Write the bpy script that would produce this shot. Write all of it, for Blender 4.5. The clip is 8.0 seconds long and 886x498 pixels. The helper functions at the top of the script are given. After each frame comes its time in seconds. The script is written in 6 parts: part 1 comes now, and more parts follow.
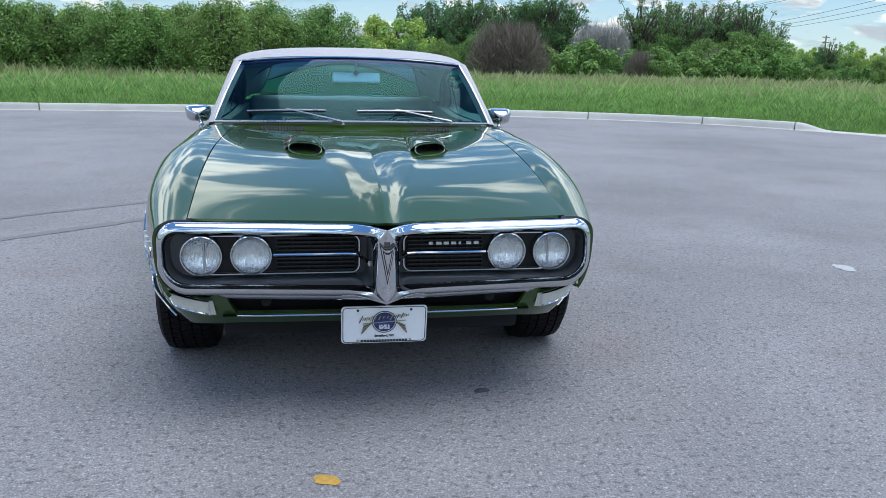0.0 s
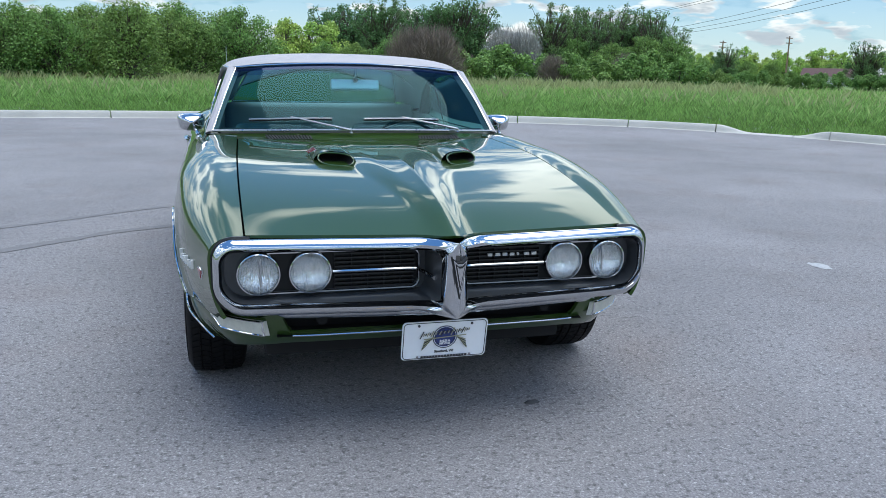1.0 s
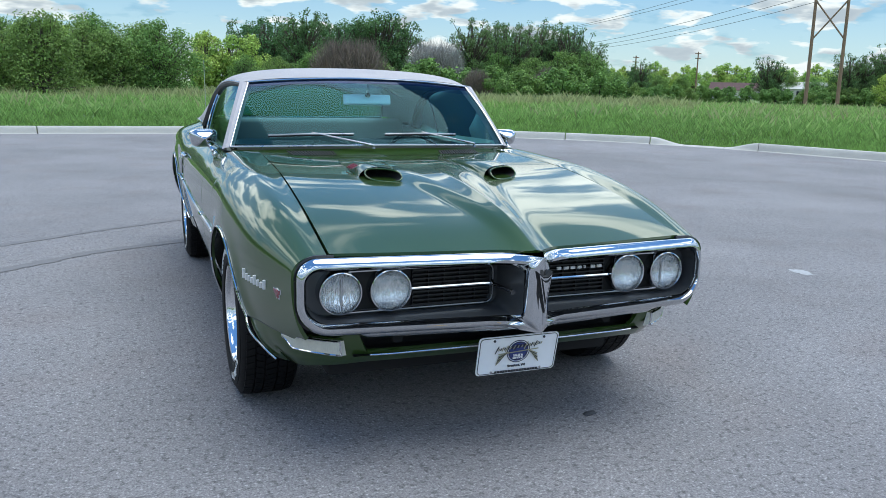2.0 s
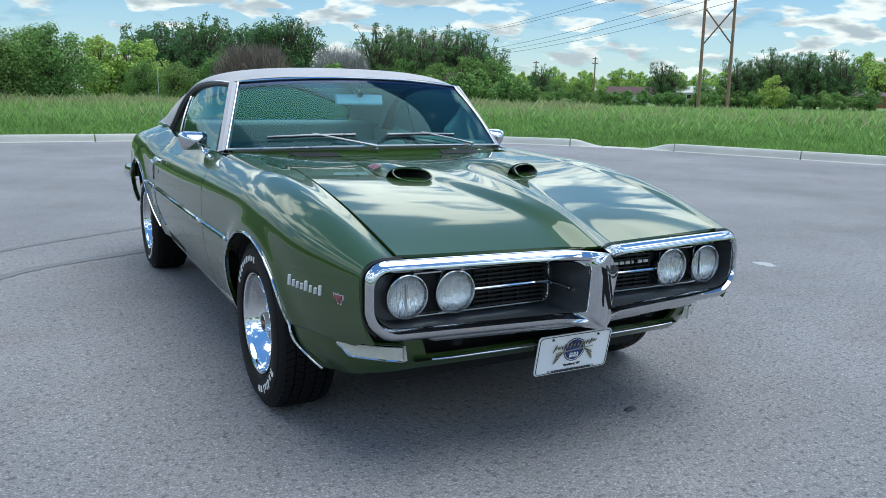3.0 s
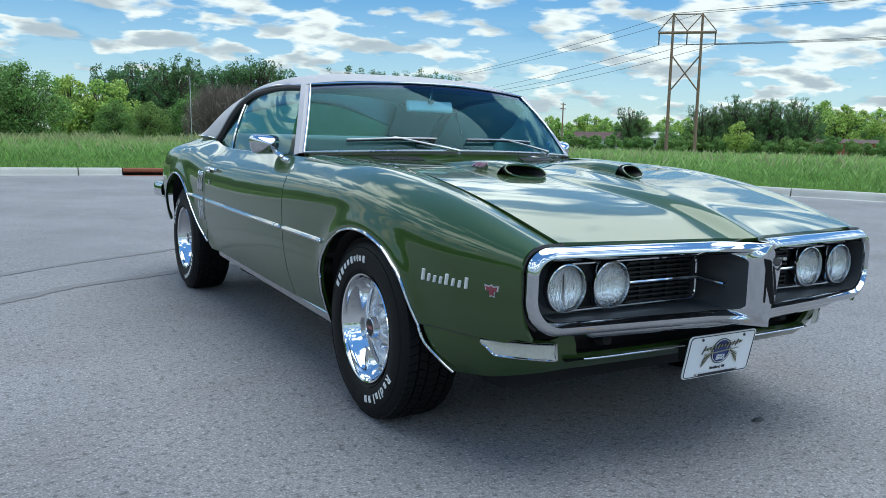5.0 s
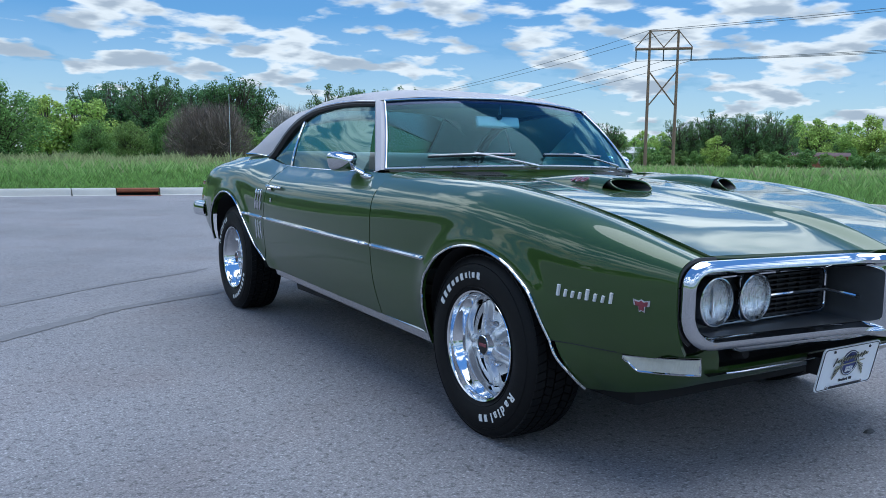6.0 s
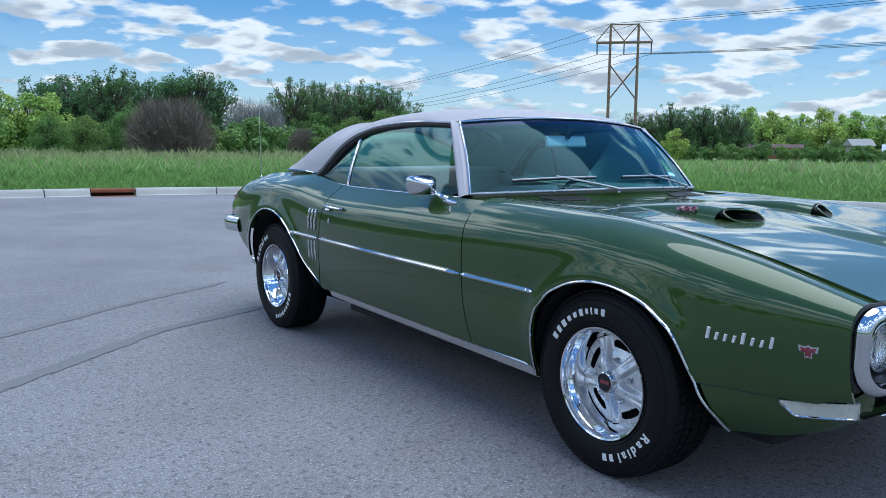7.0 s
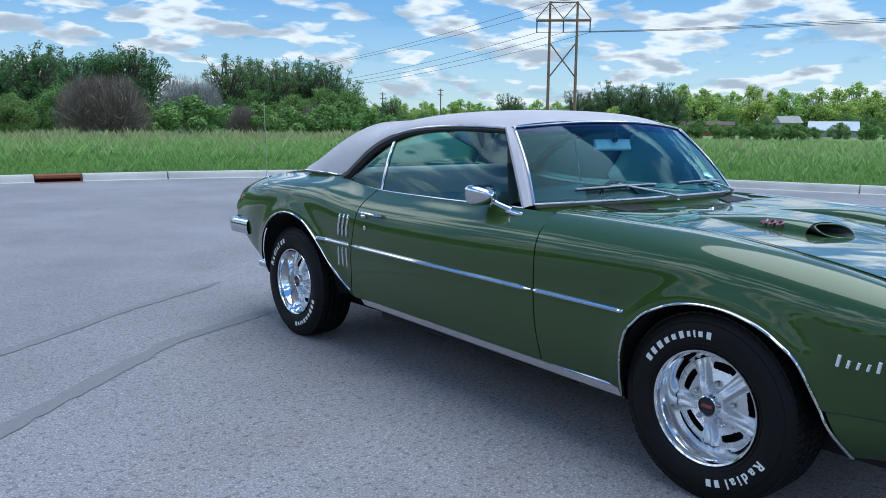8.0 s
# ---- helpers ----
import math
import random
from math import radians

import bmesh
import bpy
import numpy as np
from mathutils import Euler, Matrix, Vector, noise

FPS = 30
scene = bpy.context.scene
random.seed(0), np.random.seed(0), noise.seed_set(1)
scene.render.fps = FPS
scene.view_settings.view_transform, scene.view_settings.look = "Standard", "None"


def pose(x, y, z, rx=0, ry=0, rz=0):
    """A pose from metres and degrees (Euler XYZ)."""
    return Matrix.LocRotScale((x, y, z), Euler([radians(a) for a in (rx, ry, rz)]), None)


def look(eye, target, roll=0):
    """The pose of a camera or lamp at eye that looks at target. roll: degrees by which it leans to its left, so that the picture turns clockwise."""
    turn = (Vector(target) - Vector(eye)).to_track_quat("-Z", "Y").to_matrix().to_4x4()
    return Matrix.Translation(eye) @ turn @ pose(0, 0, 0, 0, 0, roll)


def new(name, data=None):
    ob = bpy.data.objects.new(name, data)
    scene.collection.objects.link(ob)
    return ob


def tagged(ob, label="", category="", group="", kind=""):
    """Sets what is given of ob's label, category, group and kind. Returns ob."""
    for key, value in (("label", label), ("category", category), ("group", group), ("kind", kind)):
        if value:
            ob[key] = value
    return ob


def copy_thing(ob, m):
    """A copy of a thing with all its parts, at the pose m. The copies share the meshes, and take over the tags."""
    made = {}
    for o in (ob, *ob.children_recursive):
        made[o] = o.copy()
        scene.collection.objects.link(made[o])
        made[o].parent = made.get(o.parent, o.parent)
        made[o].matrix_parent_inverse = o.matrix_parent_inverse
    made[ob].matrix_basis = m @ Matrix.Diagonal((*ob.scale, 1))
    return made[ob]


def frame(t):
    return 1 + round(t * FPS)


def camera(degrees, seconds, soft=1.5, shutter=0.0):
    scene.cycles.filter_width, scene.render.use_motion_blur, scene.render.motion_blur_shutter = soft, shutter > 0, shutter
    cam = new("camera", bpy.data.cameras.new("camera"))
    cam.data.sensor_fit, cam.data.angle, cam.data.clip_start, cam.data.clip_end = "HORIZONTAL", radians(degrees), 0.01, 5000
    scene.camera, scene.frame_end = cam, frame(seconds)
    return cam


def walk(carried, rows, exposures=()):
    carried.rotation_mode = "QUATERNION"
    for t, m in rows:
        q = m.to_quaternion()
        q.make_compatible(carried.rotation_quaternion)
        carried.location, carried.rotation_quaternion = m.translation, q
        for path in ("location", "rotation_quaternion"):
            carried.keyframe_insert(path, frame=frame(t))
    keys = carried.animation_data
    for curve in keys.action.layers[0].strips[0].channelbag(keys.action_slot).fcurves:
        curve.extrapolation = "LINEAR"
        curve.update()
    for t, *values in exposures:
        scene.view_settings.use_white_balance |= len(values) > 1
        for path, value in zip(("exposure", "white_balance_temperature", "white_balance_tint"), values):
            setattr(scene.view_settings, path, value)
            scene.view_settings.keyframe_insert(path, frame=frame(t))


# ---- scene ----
cam = camera(57.2, 8.0, soft=0.8)
PATH = [
    (0, (-0.239, -3.534, 1.22), (0.079, -1.609, 0.777), 1.2),
    (0.5, (-0.469, -3.435, 1.226), (-0.04, -1.533, 0.778), 1.3),
    (1, (-0.719, -3.361, 1.225), (-0.192, -1.48, 0.795), 1.2),
    (1.5, (-0.972, -3.299, 1.231), (-0.361, -1.439, 0.819), 1.1),
    (2.8, (-1.546, -2.982, 1.188), (-0.659, -1.229, 0.813), 1.1),
    (3, (-1.628, -2.929, 1.179), (-0.703, -1.196, 0.802), 0.9),
    (3.5, (-1.799, -2.83, 1.118), (-0.814, -1.128, 0.752), 0.9),
    (4, (-1.835, -2.722, 1.039), (-0.835, -1.022, 0.706), 0.9),
    (4.5, (-1.868, -2.612, 0.978), (-0.876, -0.897, 0.702), 1.1),
    (4.7, (-1.922, -2.571, 0.98), (-0.927, -0.858, 0.705), 1.4),
    (5.8, (-2.337, -2.353, 0.981), (-1.3, -0.66, 0.743), 0.5),
    (6, (-2.41, -2.259, 0.966), (-1.356, -0.574, 0.738), 0.8),
    (6.5, (-2.58, -2.06, 1.01), (-1.496, -0.395, 0.779), 0.7),
    (7, (-2.813, -1.874, 1.098), (-1.675, -0.247, 0.852), 0.6),
    (7.5, (-2.988, -1.662, 1.183), (-1.79, -0.085, 0.908), 0.5),
    (8, (-3.131, -1.426, 1.222), (-1.875, 0.101, 0.922), 0.5),
]
walk(cam, [(t, look(eye, target, roll)) for t, eye, target, roll in PATH],
     exposures=[(0, 0.47, 6300, 5), (3.5, 0.40, 6300, -2), (4.7, 0.42, 6300, -3), (6, 0.22, 5700, 4), (8, 0.30, 5750, 4)])


# ---------------- world, sun, exposure ----------------
def build_world():
    w = bpy.data.worlds.new("sky")
    scene.world = w
    w.use_nodes = True
    nt = w.node_tree
    nt.nodes.clear()
    N, L = nt.nodes.new, nt.links.new
    out = N("ShaderNodeOutputWorld")
    bg = N("ShaderNodeBackground")
    bg.inputs["Strength"].default_value = 1.0
    sky = N("ShaderNodeTexSky")
    sky.sky_type = "NISHITA"
    sky.sun_disc = False
    sky.sun_elevation, sky.sun_rotation = radians(SUN_EL), radians(SUN_AZ)
    sky.air_density, sky.dust_density, sky.ozone_density = 1.0, 0.4, 2.0
    tc = N("ShaderNodeTexCoord")
    sep = N("ShaderNodeSeparateXYZ")
    L(tc.outputs["Generated"], sep.inputs[0])

    def m(op, a, b, clamp=False):
        n = N("ShaderNodeMath")
        n.operation, n.use_clamp = op, clamp
        for i, v in enumerate((a, b)):
            if v is None:
                continue
            if isinstance(v, (int, float)):
                n.inputs[i].default_value = v
            else:
                L(v, n.inputs[i])
        return n.outputs[0]

    # cloud layer on a flat deck above the place
    up = m("MAXIMUM", sep.outputs["Z"], 0.0)
    zz = m("ADD", m("MULTIPLY", up, m("ADD", up, 0.42)), 0.13)
    comb = N("ShaderNodeCombineXYZ")
    L(m("DIVIDE", sep.outputs["X"], zz), comb.inputs[0])
    L(m("DIVIDE", sep.outputs["Y"], zz), comb.inputs[1])
    comb.inputs[2].default_value = 3.7

    def fbm(scale, detail, rough, offset):
        mp = N("ShaderNodeMapping")
        mp.inputs["Location"].default_value = offset
        L(comb.outputs[0], mp.inputs["Vector"])
        n = N("ShaderNodeTexNoise")
        n.inputs["Scale"].default_value = scale
        n.inputs["Detail"].default_value = detail
        n.inputs["Roughness"].default_value = rough
        L(mp.outputs[0], n.inputs["Vector"])
        return n.outputs["Fac"]

    body = fbm(2.8, 10.0, 0.47, (2.3, 5.1, 0.0))
    mask = N("ShaderNodeMapRange")
    mask.interpolation_type = "SMOOTHSTEP"
    mask.inputs["From Min"].default_value = 0.462
    mask.inputs["From Max"].default_value = 0.575
    thin = N("ShaderNodeMapRange")
    thin.interpolation_type = "SMOOTHSTEP"
    thin.inputs["From Min"].default_value, thin.inputs["From Max"].default_value = 0.48, 0.76
    thin.inputs["To Min"].default_value, thin.inputs["To Max"].default_value = 0.0, 0.15
    L(sep.outputs["Z"], thin.inputs["Value"])
    L(m("SUBTRACT", body, thin.outputs[0]), mask.inputs["Value"])
    # grey, flat undersides: where the cloud is thick
    thick = N("ShaderNodeMapRange")
    thick.interpolation_type = "SMOOTHSTEP"
    thick.inputs["From Min"].default_value = 0.50
    thick.inputs["From Max"].default_value = 0.74
    L(body, thick.inputs["Value"])
    shade = fbm(1.7, 4.0, 0.5, (7.0, 2.0, 1.0))
    # undersides: where the cloud thins out just below this direction
    sc_ = N("ShaderNodeVectorMath")
    sc_.operation = "SCALE"
    sc_.inputs["Scale"].default_value = 1.075
    L(comb.outputs[0], sc_.inputs[0])
    mp2 = N("ShaderNodeMapping")
    mp2.inputs["Location"].default_value = (2.3, 5.1, -0.2775)
    L(sc_.outputs[0], mp2.inputs["Vector"])
    n2 = N("ShaderNodeTexNoise")
    n2.inputs["Scale"].default_value, n2.inputs["Detail"].default_value, n2.inputs["Roughness"].default_value = 2.8, 3.0, 0.47
    L(mp2.outputs[0], n2.inputs["Vector"])
    under = N("ShaderNodeMapRange")
    under.interpolation_type = "SMOOTHSTEP"
    under.inputs["From Min"].default_value, under.inputs["From Max"].default_value = 0.01, 0.21
    L(m("SUBTRACT", body, n2.outputs["Fac"]), under.inputs["Value"])
    grey = m("ADD", m("MULTIPLY", thick.outputs[0], m("MULTIPLY", shade, 0.40, True)), m("MULTIPLY", under.outputs[0], 0.85), True)
    cc = N("ShaderNodeMix")
    cc.data_type = "RGBA"
    cc.inputs["A"].default_value = (*[CLOUD * c for c in (1.0, 1.0, 1.0)], 1)
    cc.inputs["B"].default_value = (*[CLOUD * 0.55 * c for c in (0.88, 0.97, 1.10)], 1)
    L(grey, cc.inputs["Factor"])
    # clouds are brighter well above the hazy horizon
    lit = N("ShaderNodeMapRange")
    lit.interpolation_type = "SMOOTHSTEP"
    lit.inputs["From Min"].default_value, lit.inputs["From Max"].default_value = 0.15, 0.38
    lit.inputs["To Min"].default_value, lit.inputs["To Max"].default_value = 1.0, 2.8
    L(sep.outputs["Z"], lit.inputs["Value"])
    gl = N("ShaderNodeVectorMath")
    gl.operation = "SCALE"
    L(cc.outputs["Result"], gl.inputs[0])
    L(lit.outputs[0], gl.inputs["Scale"])
    scl = N("ShaderNodeMix")
    scl.data_type, scl.blend_type = "RGBA", "MULTIPLY"
    scl.inputs["Factor"].default_value = 1.0
    L(sky.outputs[0], scl.inputs["A"])
    scl.inputs["B"].default_value = (SKY * 0.62, SKY * 0.92, SKY * 1.18, 1)
    # clouds thin out into a pale haze near the horizon
    haze = N("ShaderNodeMapRange")
    haze.inputs["From Min"].default_value = 0.0
    haze.inputs["From Max"].default_value = 0.16
    haze.inputs["To Min"].default_value = 0.6
    haze.inputs["To Max"].default_value = 0.0
    L(sep.outputs["Z"], haze.inputs["Value"])
    mk = m("MAXIMUM", m("MULTIPLY", mask.outputs[0], 0.97), m("MULTIPLY", haze.outputs[0], 0.8))
    mix = N("ShaderNodeMix")
    mix.data_type = "RGBA"
    L(mk, mix.inputs["Factor"])
    # the blue deepens and brightens above the haze as well
    clear = N("ShaderNodeMapRange")
    clear.interpolation_type = "SMOOTHSTEP"
    clear.inputs["From Min"].default_value, clear.inputs["From Max"].default_value = 0.16, 0.42
    clear.inputs["To Min"].default_value, clear.inputs["To Max"].default_value = 1.0, 1.7
    L(sep.outputs["Z"], clear.inputs["Value"])
    blue = N("ShaderNodeVectorMath")
    blue.operation = "SCALE"
    L(scl.outputs["Result"], blue.inputs[0])
    L(clear.outputs[0], blue.inputs["Scale"])
    L(blue.outputs[0], mix.inputs["A"])
    L(gl.outputs[0], mix.inputs["B"])
    L(mix.outputs["Result"], bg.inputs["Color"])
    L(bg.outputs[0], out.inputs["Surface"])


SUN_EL, SUN_AZ = 80.0, 110.0
SKY, CLOUD = 0.084, 0.78
build_world()
sun = new("sun", bpy.data.lights.new("sun", "SUN"))
sun.data.energy, sun.data.angle, sun.data.color = 2.4, radians(60), (1.0, 0.96, 0.9)
_e, _a = radians(SUN_EL), radians(SUN_AZ)
sun.matrix_world = look((0, 0, 30), (-30 * math.sin(_a) * math.cos(_e), -30 * math.cos(_a) * math.cos(_e), 30 - 30 * math.sin(_e)))
scene.view_settings.exposure = 0.0


# ---------------- materials ----------------
def mat(name, color, rough=0.5, metal=0.0, var=0.0, scale=20.0, bump=0.0, bscale=200.0, coat=0.0, coat_rough=0.03,
        color2=None, island=0.0, spec=0.5, big=0.0, big_scale=0.7, rvar=0.0):
    """A principled surface with colour variation at two scales, gloss variation and fine relief, in metres."""
    m = bpy.data.materials.new(name)
    m.use_nodes = True
    nt = m.node_tree
    N, L = nt.nodes.new, nt.links.new
    b = nt.nodes["Principled BSDF"]
    b.inputs["Base Color"].default_value = (*color, 1)
    b.inputs["Roughness"].default_value = rough
    b.inputs["Metallic"].default_value = metal
    b.inputs["Specular IOR Level"].default_value = spec
    if coat:
        b.inputs["Coat Weight"].default_value, b.inputs["Coat Roughness"].default_value = coat, coat_rough
    tc = N("ShaderNodeTexCoord")

    def nz(s, detail=6.0, rough_=0.6):
        n = N("ShaderNodeTexNoise")
        n.inputs["Scale"].default_value, n.inputs["Detail"].default_value = s, detail
        n.inputs["Roughness"].default_value = rough_
        L(tc.outputs["Object"], n.inputs["Vector"])
        return n.outputs["Fac"]

    col = None
    c2 = color2 or tuple(c * 0.55 for c in color)
    if var:
        r = N("ShaderNodeMapRange")
        r.inputs["From Min"].default_value, r.inputs["From Max"].default_value = 0.5 - 0.28, 0.5 + 0.28
        r.inputs["To Min"].default_value, r.inputs["To Max"].default_value = 0.0, var
        L(nz(scale), r.inputs["Value"])
        mx = N("ShaderNodeMix")
        mx.data_type = "RGBA"
        mx.inputs["A"].default_value, mx.inputs["B"].default_value = (*color, 1), (*c2, 1)
        L(r.outputs[0], mx.inputs["Factor"])
        col = mx.outputs["Result"]
    if big:
        r = N("ShaderNodeMapRange")
        r.inputs["From Min"].default_value, r.inputs["From Max"].default_value = 0.3, 0.7
        r.inputs["To Min"].default_value, r.inputs["To Max"].default_value = 1.0 - big, 1.0 + big
        L(nz(big_scale, 4.0), r.inputs["Value"])
        hs = N("ShaderNodeHueSaturation")
        if col is not None:
            L(col, hs.inputs["Color"])
        else:
            hs.inputs["Color"].default_value = (*color, 1)
        L(r.outputs[0], hs.inputs["Value"])
        col = hs.outputs[0]
    if island:
        g = N("ShaderNodeNewGeometry")
        r = N("ShaderNodeMapRange")
        r.inputs["To Min"].default_value, r.inputs["To Max"].default_value = 1.0 - island, 1.0 + island
        L(g.outputs["Random Per Island"], r.inputs["Value"])
        oi = N("ShaderNodeObjectInfo")
        r2 = N("ShaderNodeMapRange")
        r2.inputs["To Min"].default_value, r2.inputs["To Max"].default_value = 0.485, 0.512
        L(oi.outputs["Random"], r2.inputs["Value"])
        hs = N("ShaderNodeHueSaturation")
        if col is not None:
            L(col, hs.inputs["Color"])
        else:
            hs.inputs["Color"].default_value = (*color, 1)
        L(r.outputs[0], hs.inputs["Value"])
        L(r2.outputs[0], hs.inputs["Hue"])
        col = hs.outputs[0]
    if col is not None:
        L(col, b.inputs["Base Color"])
    if rvar:
        r = N("ShaderNodeMapRange")
        r.inputs["From Min"].default_value, r.inputs["From Max"].default_value = 0.3, 0.7
        r.inputs["To Min"].default_value, r.inputs["To Max"].default_value = max(0.0, rough - rvar), rough + rvar
        L(nz(scale * 0.5 + 3), r.inputs["Value"])
        L(r.outputs[0], b.inputs["Roughness"])
    if bump:
        bp = N("ShaderNodeBump")
        bp.inputs["Strength"].default_value, bp.inputs["Distance"].default_value = 1.0, bump
        L(nz(bscale, 5.0), bp.inputs["Height"])
        L(bp.outputs[0], b.inputs["Normal"])
    return m


def glass_mat(name, color, rough=0.0, gloss=(0.9, 0.9, 0.9), ior=1.42):
    """A thin pane: clear tinted light straight through it and a mirror gloss by Fresnel."""
    m = bpy.data.materials.new(name)
    m.use_nodes = True
    nt = m.node_tree
    nt.nodes.clear()
    N, L = nt.nodes.new, nt.links.new
    o, mx = N("ShaderNodeOutputMaterial"), N("ShaderNodeMixShader")
    t, g, f = N("ShaderNodeBsdfTransparent"), N("ShaderNodeBsdfGlossy"), N("ShaderNodeFresnel")
    t.inputs[0].default_value = (*color, 1)
    g.inputs["Roughness"].default_value = rough
    g.inputs["Color"].default_value = (*gloss, 1)
    f.inputs["IOR"].default_value = ior
    L(f.outputs[0], mx.inputs[0])
    L(t.outputs[0], mx.inputs[1])
    L(g.outputs[0], mx.inputs[2])
    L(mx.outputs[0], o.inputs[0])
    return m


def asphalt_mat():
    m = mat("asphalt", (0.350, 0.332, 0.336), rough=0.86, var=1.0, scale=130.0, bump=0.006, bscale=110.0,
            color2=(0.06, 0.058, 0.061), big=0.20, big_scale=0.38)
    nt = m.node_tree
    N, L = nt.nodes.new, nt.links.new
    b = nt.nodes["Principled BSDF"]
    tc = N("ShaderNodeTexCoord")
    # pale aggregate chips in the binder
    v = N("ShaderNodeTexVoronoi")
    v.inputs["Scale"].default_value = 95.0
    L(tc.outputs["Object"], v.inputs["Vector"])
    r = N("ShaderNodeMapRange")
    r.inputs["From Min"].default_value, r.inputs["From Max"].default_value = 0.12, 0.34
    r.inputs["To Min"].default_value, r.inputs["To Max"].default_value = 0.42, 0.0
    L(v.outputs["Distance"], r.inputs["Value"])
    s = N("ShaderNodeSeparateColor")
    L(v.outputs["Color"], s.inputs[0])
    mm = N("ShaderNodeMath")
    mm.operation = "MULTIPLY"
    L(r.outputs[0], mm.inputs[0])
    L(s.outputs[0], mm.inputs[1])
    old = b.inputs["Base Color"].links[0].from_socket
    mx = N("ShaderNodeMix")
    mx.data_type = "RGBA"
    L(mm.outputs[0], mx.inputs["Factor"])
    L(old, mx.inputs["A"])
    mx.inputs["B"].default_value = (0.34, 0.33, 0.32, 1)
    # coarser dark pits and worn patches
    for scale_, lo_, hi_, amt, tone in ((38.0, 0.53, 0.66, 0.75, (0.40, 0.39, 0.40)), (11.0, 0.50, 0.72, 0.30, (0.62, 0.62, 0.64)), (75.0, 0.55, 0.67, 0.85, (1.8, 1.8, 1.8))):
        nn_ = N("ShaderNodeTexNoise")
        nn_.inputs["Scale"].default_value, nn_.inputs["Detail"].default_value, nn_.inputs["Roughness"].default_value = scale_, 3.0, 0.6
        L(tc.outputs["Object"], nn_.inputs["Vector"])
        rr_ = N("ShaderNodeMapRange")
        rr_.inputs["From Min"].default_value, rr_.inputs["From Max"].default_value = lo_, hi_
        rr_.inputs["To Min"].default_value, rr_.inputs["To Max"].default_value = 0.0, amt
        L(nn_.outputs["Fac"], rr_.inputs["Value"])
        mp_ = N("ShaderNodeMix")
        mp_.data_type, mp_.blend_type = "RGBA", "MULTIPLY"
        L(rr_.outputs[0], mp_.inputs["Factor"])
        L(mx.outputs["Result"], mp_.inputs["A"])
        mp_.inputs["B"].default_value = (*tone, 1)
        mx = mp_
    # faint brownish stains
    n = N("ShaderNodeTexNoise")
    n.inputs["Scale"].default_value, n.inputs["Detail"].default_value = 1.3, 5.0
    L(tc.outputs["Object"], n.inputs["Vector"])
    r3 = N("ShaderNodeMapRange")
    r3.inputs["From Min"].default_value, r3.inputs["From Max"].default_value = 0.52, 0.75
    r3.inputs["To Min"].default_value, r3.inputs["To Max"].default_value = 0.0, 0.5
    L(n.outputs["Fac"], r3.inputs["Value"])
    mx2 = N("ShaderNodeMix")
    mx2.data_type, mx2.blend_type = "RGBA", "MULTIPLY"
    L(r3.outputs[0], mx2.inputs["Factor"])
    L(mx.outputs["Result"], mx2.inputs["A"])
    mx2.inputs["B"].default_value = (0.82, 0.72, 0.68, 1)
    # an old dark drip and tyre stain where cars have stopped, broken up by wear
    sp = N("ShaderNodeMapping")
    sp.inputs["Location"].default_value = (-0.55, 1.35, 0.0)
    L(tc.outputs["Object"], sp.inputs["Vector"])
    ln = N("ShaderNodeVectorMath")
    ln.operation = "LENGTH"
    L(sp.outputs[0], ln.inputs[0])
    nz_ = N("ShaderNodeTexNoise")
    nz_.inputs["Scale"].default_value, nz_.inputs["Detail"].default_value = 1.6, 5.0
    L(tc.outputs["Object"], nz_.inputs["Vector"])
    ad = N("ShaderNodeMath")
    ad.operation = "MULTIPLY_ADD"
    ad.inputs[1].default_value = 1.8
    L(nz_.outputs["Fac"], ad.inputs[0])
    L(ln.outputs["Value"], ad.inputs[2])
    st = N("ShaderNodeMapRange")
    st.interpolation_type = "SMOOTHSTEP"
    st.inputs["From Min"].default_value, st.inputs["From Max"].default_value = 1.1, 2.5
    st.inputs["To Min"].default_value, st.inputs["To Max"].default_value = 0.22, 0.0
    L(ad.outputs[0], st.inputs["Value"])
    mx3 = N("ShaderNodeMix")
    mx3.data_type, mx3.blend_type = "RGBA", "MULTIPLY"
    L(st.outputs[0], mx3.inputs["Factor"])
    L(mx2.outputs["Result"], mx3.inputs["A"])
    mx3.inputs["B"].default_value = (0.58, 0.57, 0.57, 1)
    L(mx3.outputs["Result"], b.inputs["Base Color"])
    return m


def leaf_mat(name, color, island=0.45, trans=0.35):
    m = mat(name, color, rough=0.6, island=island, spec=0.25)
    nt = m.node_tree
    N, L = nt.nodes.new, nt.links.new
    b = nt.nodes["Principled BSDF"]
    src = b.inputs["Base Color"].links[0].from_socket
    t = N("ShaderNodeBsdfTranslucent")
    mx = N("ShaderNodeMixShader")
    mx.inputs[0].default_value = trans
    L(src, t.inputs[0])
    L(b.outputs[0], mx.inputs[1])
    L(t.outputs[0], mx.inputs[2])
    L(mx.outputs[0], nt.nodes["Material Output"].inputs[0])
    return m


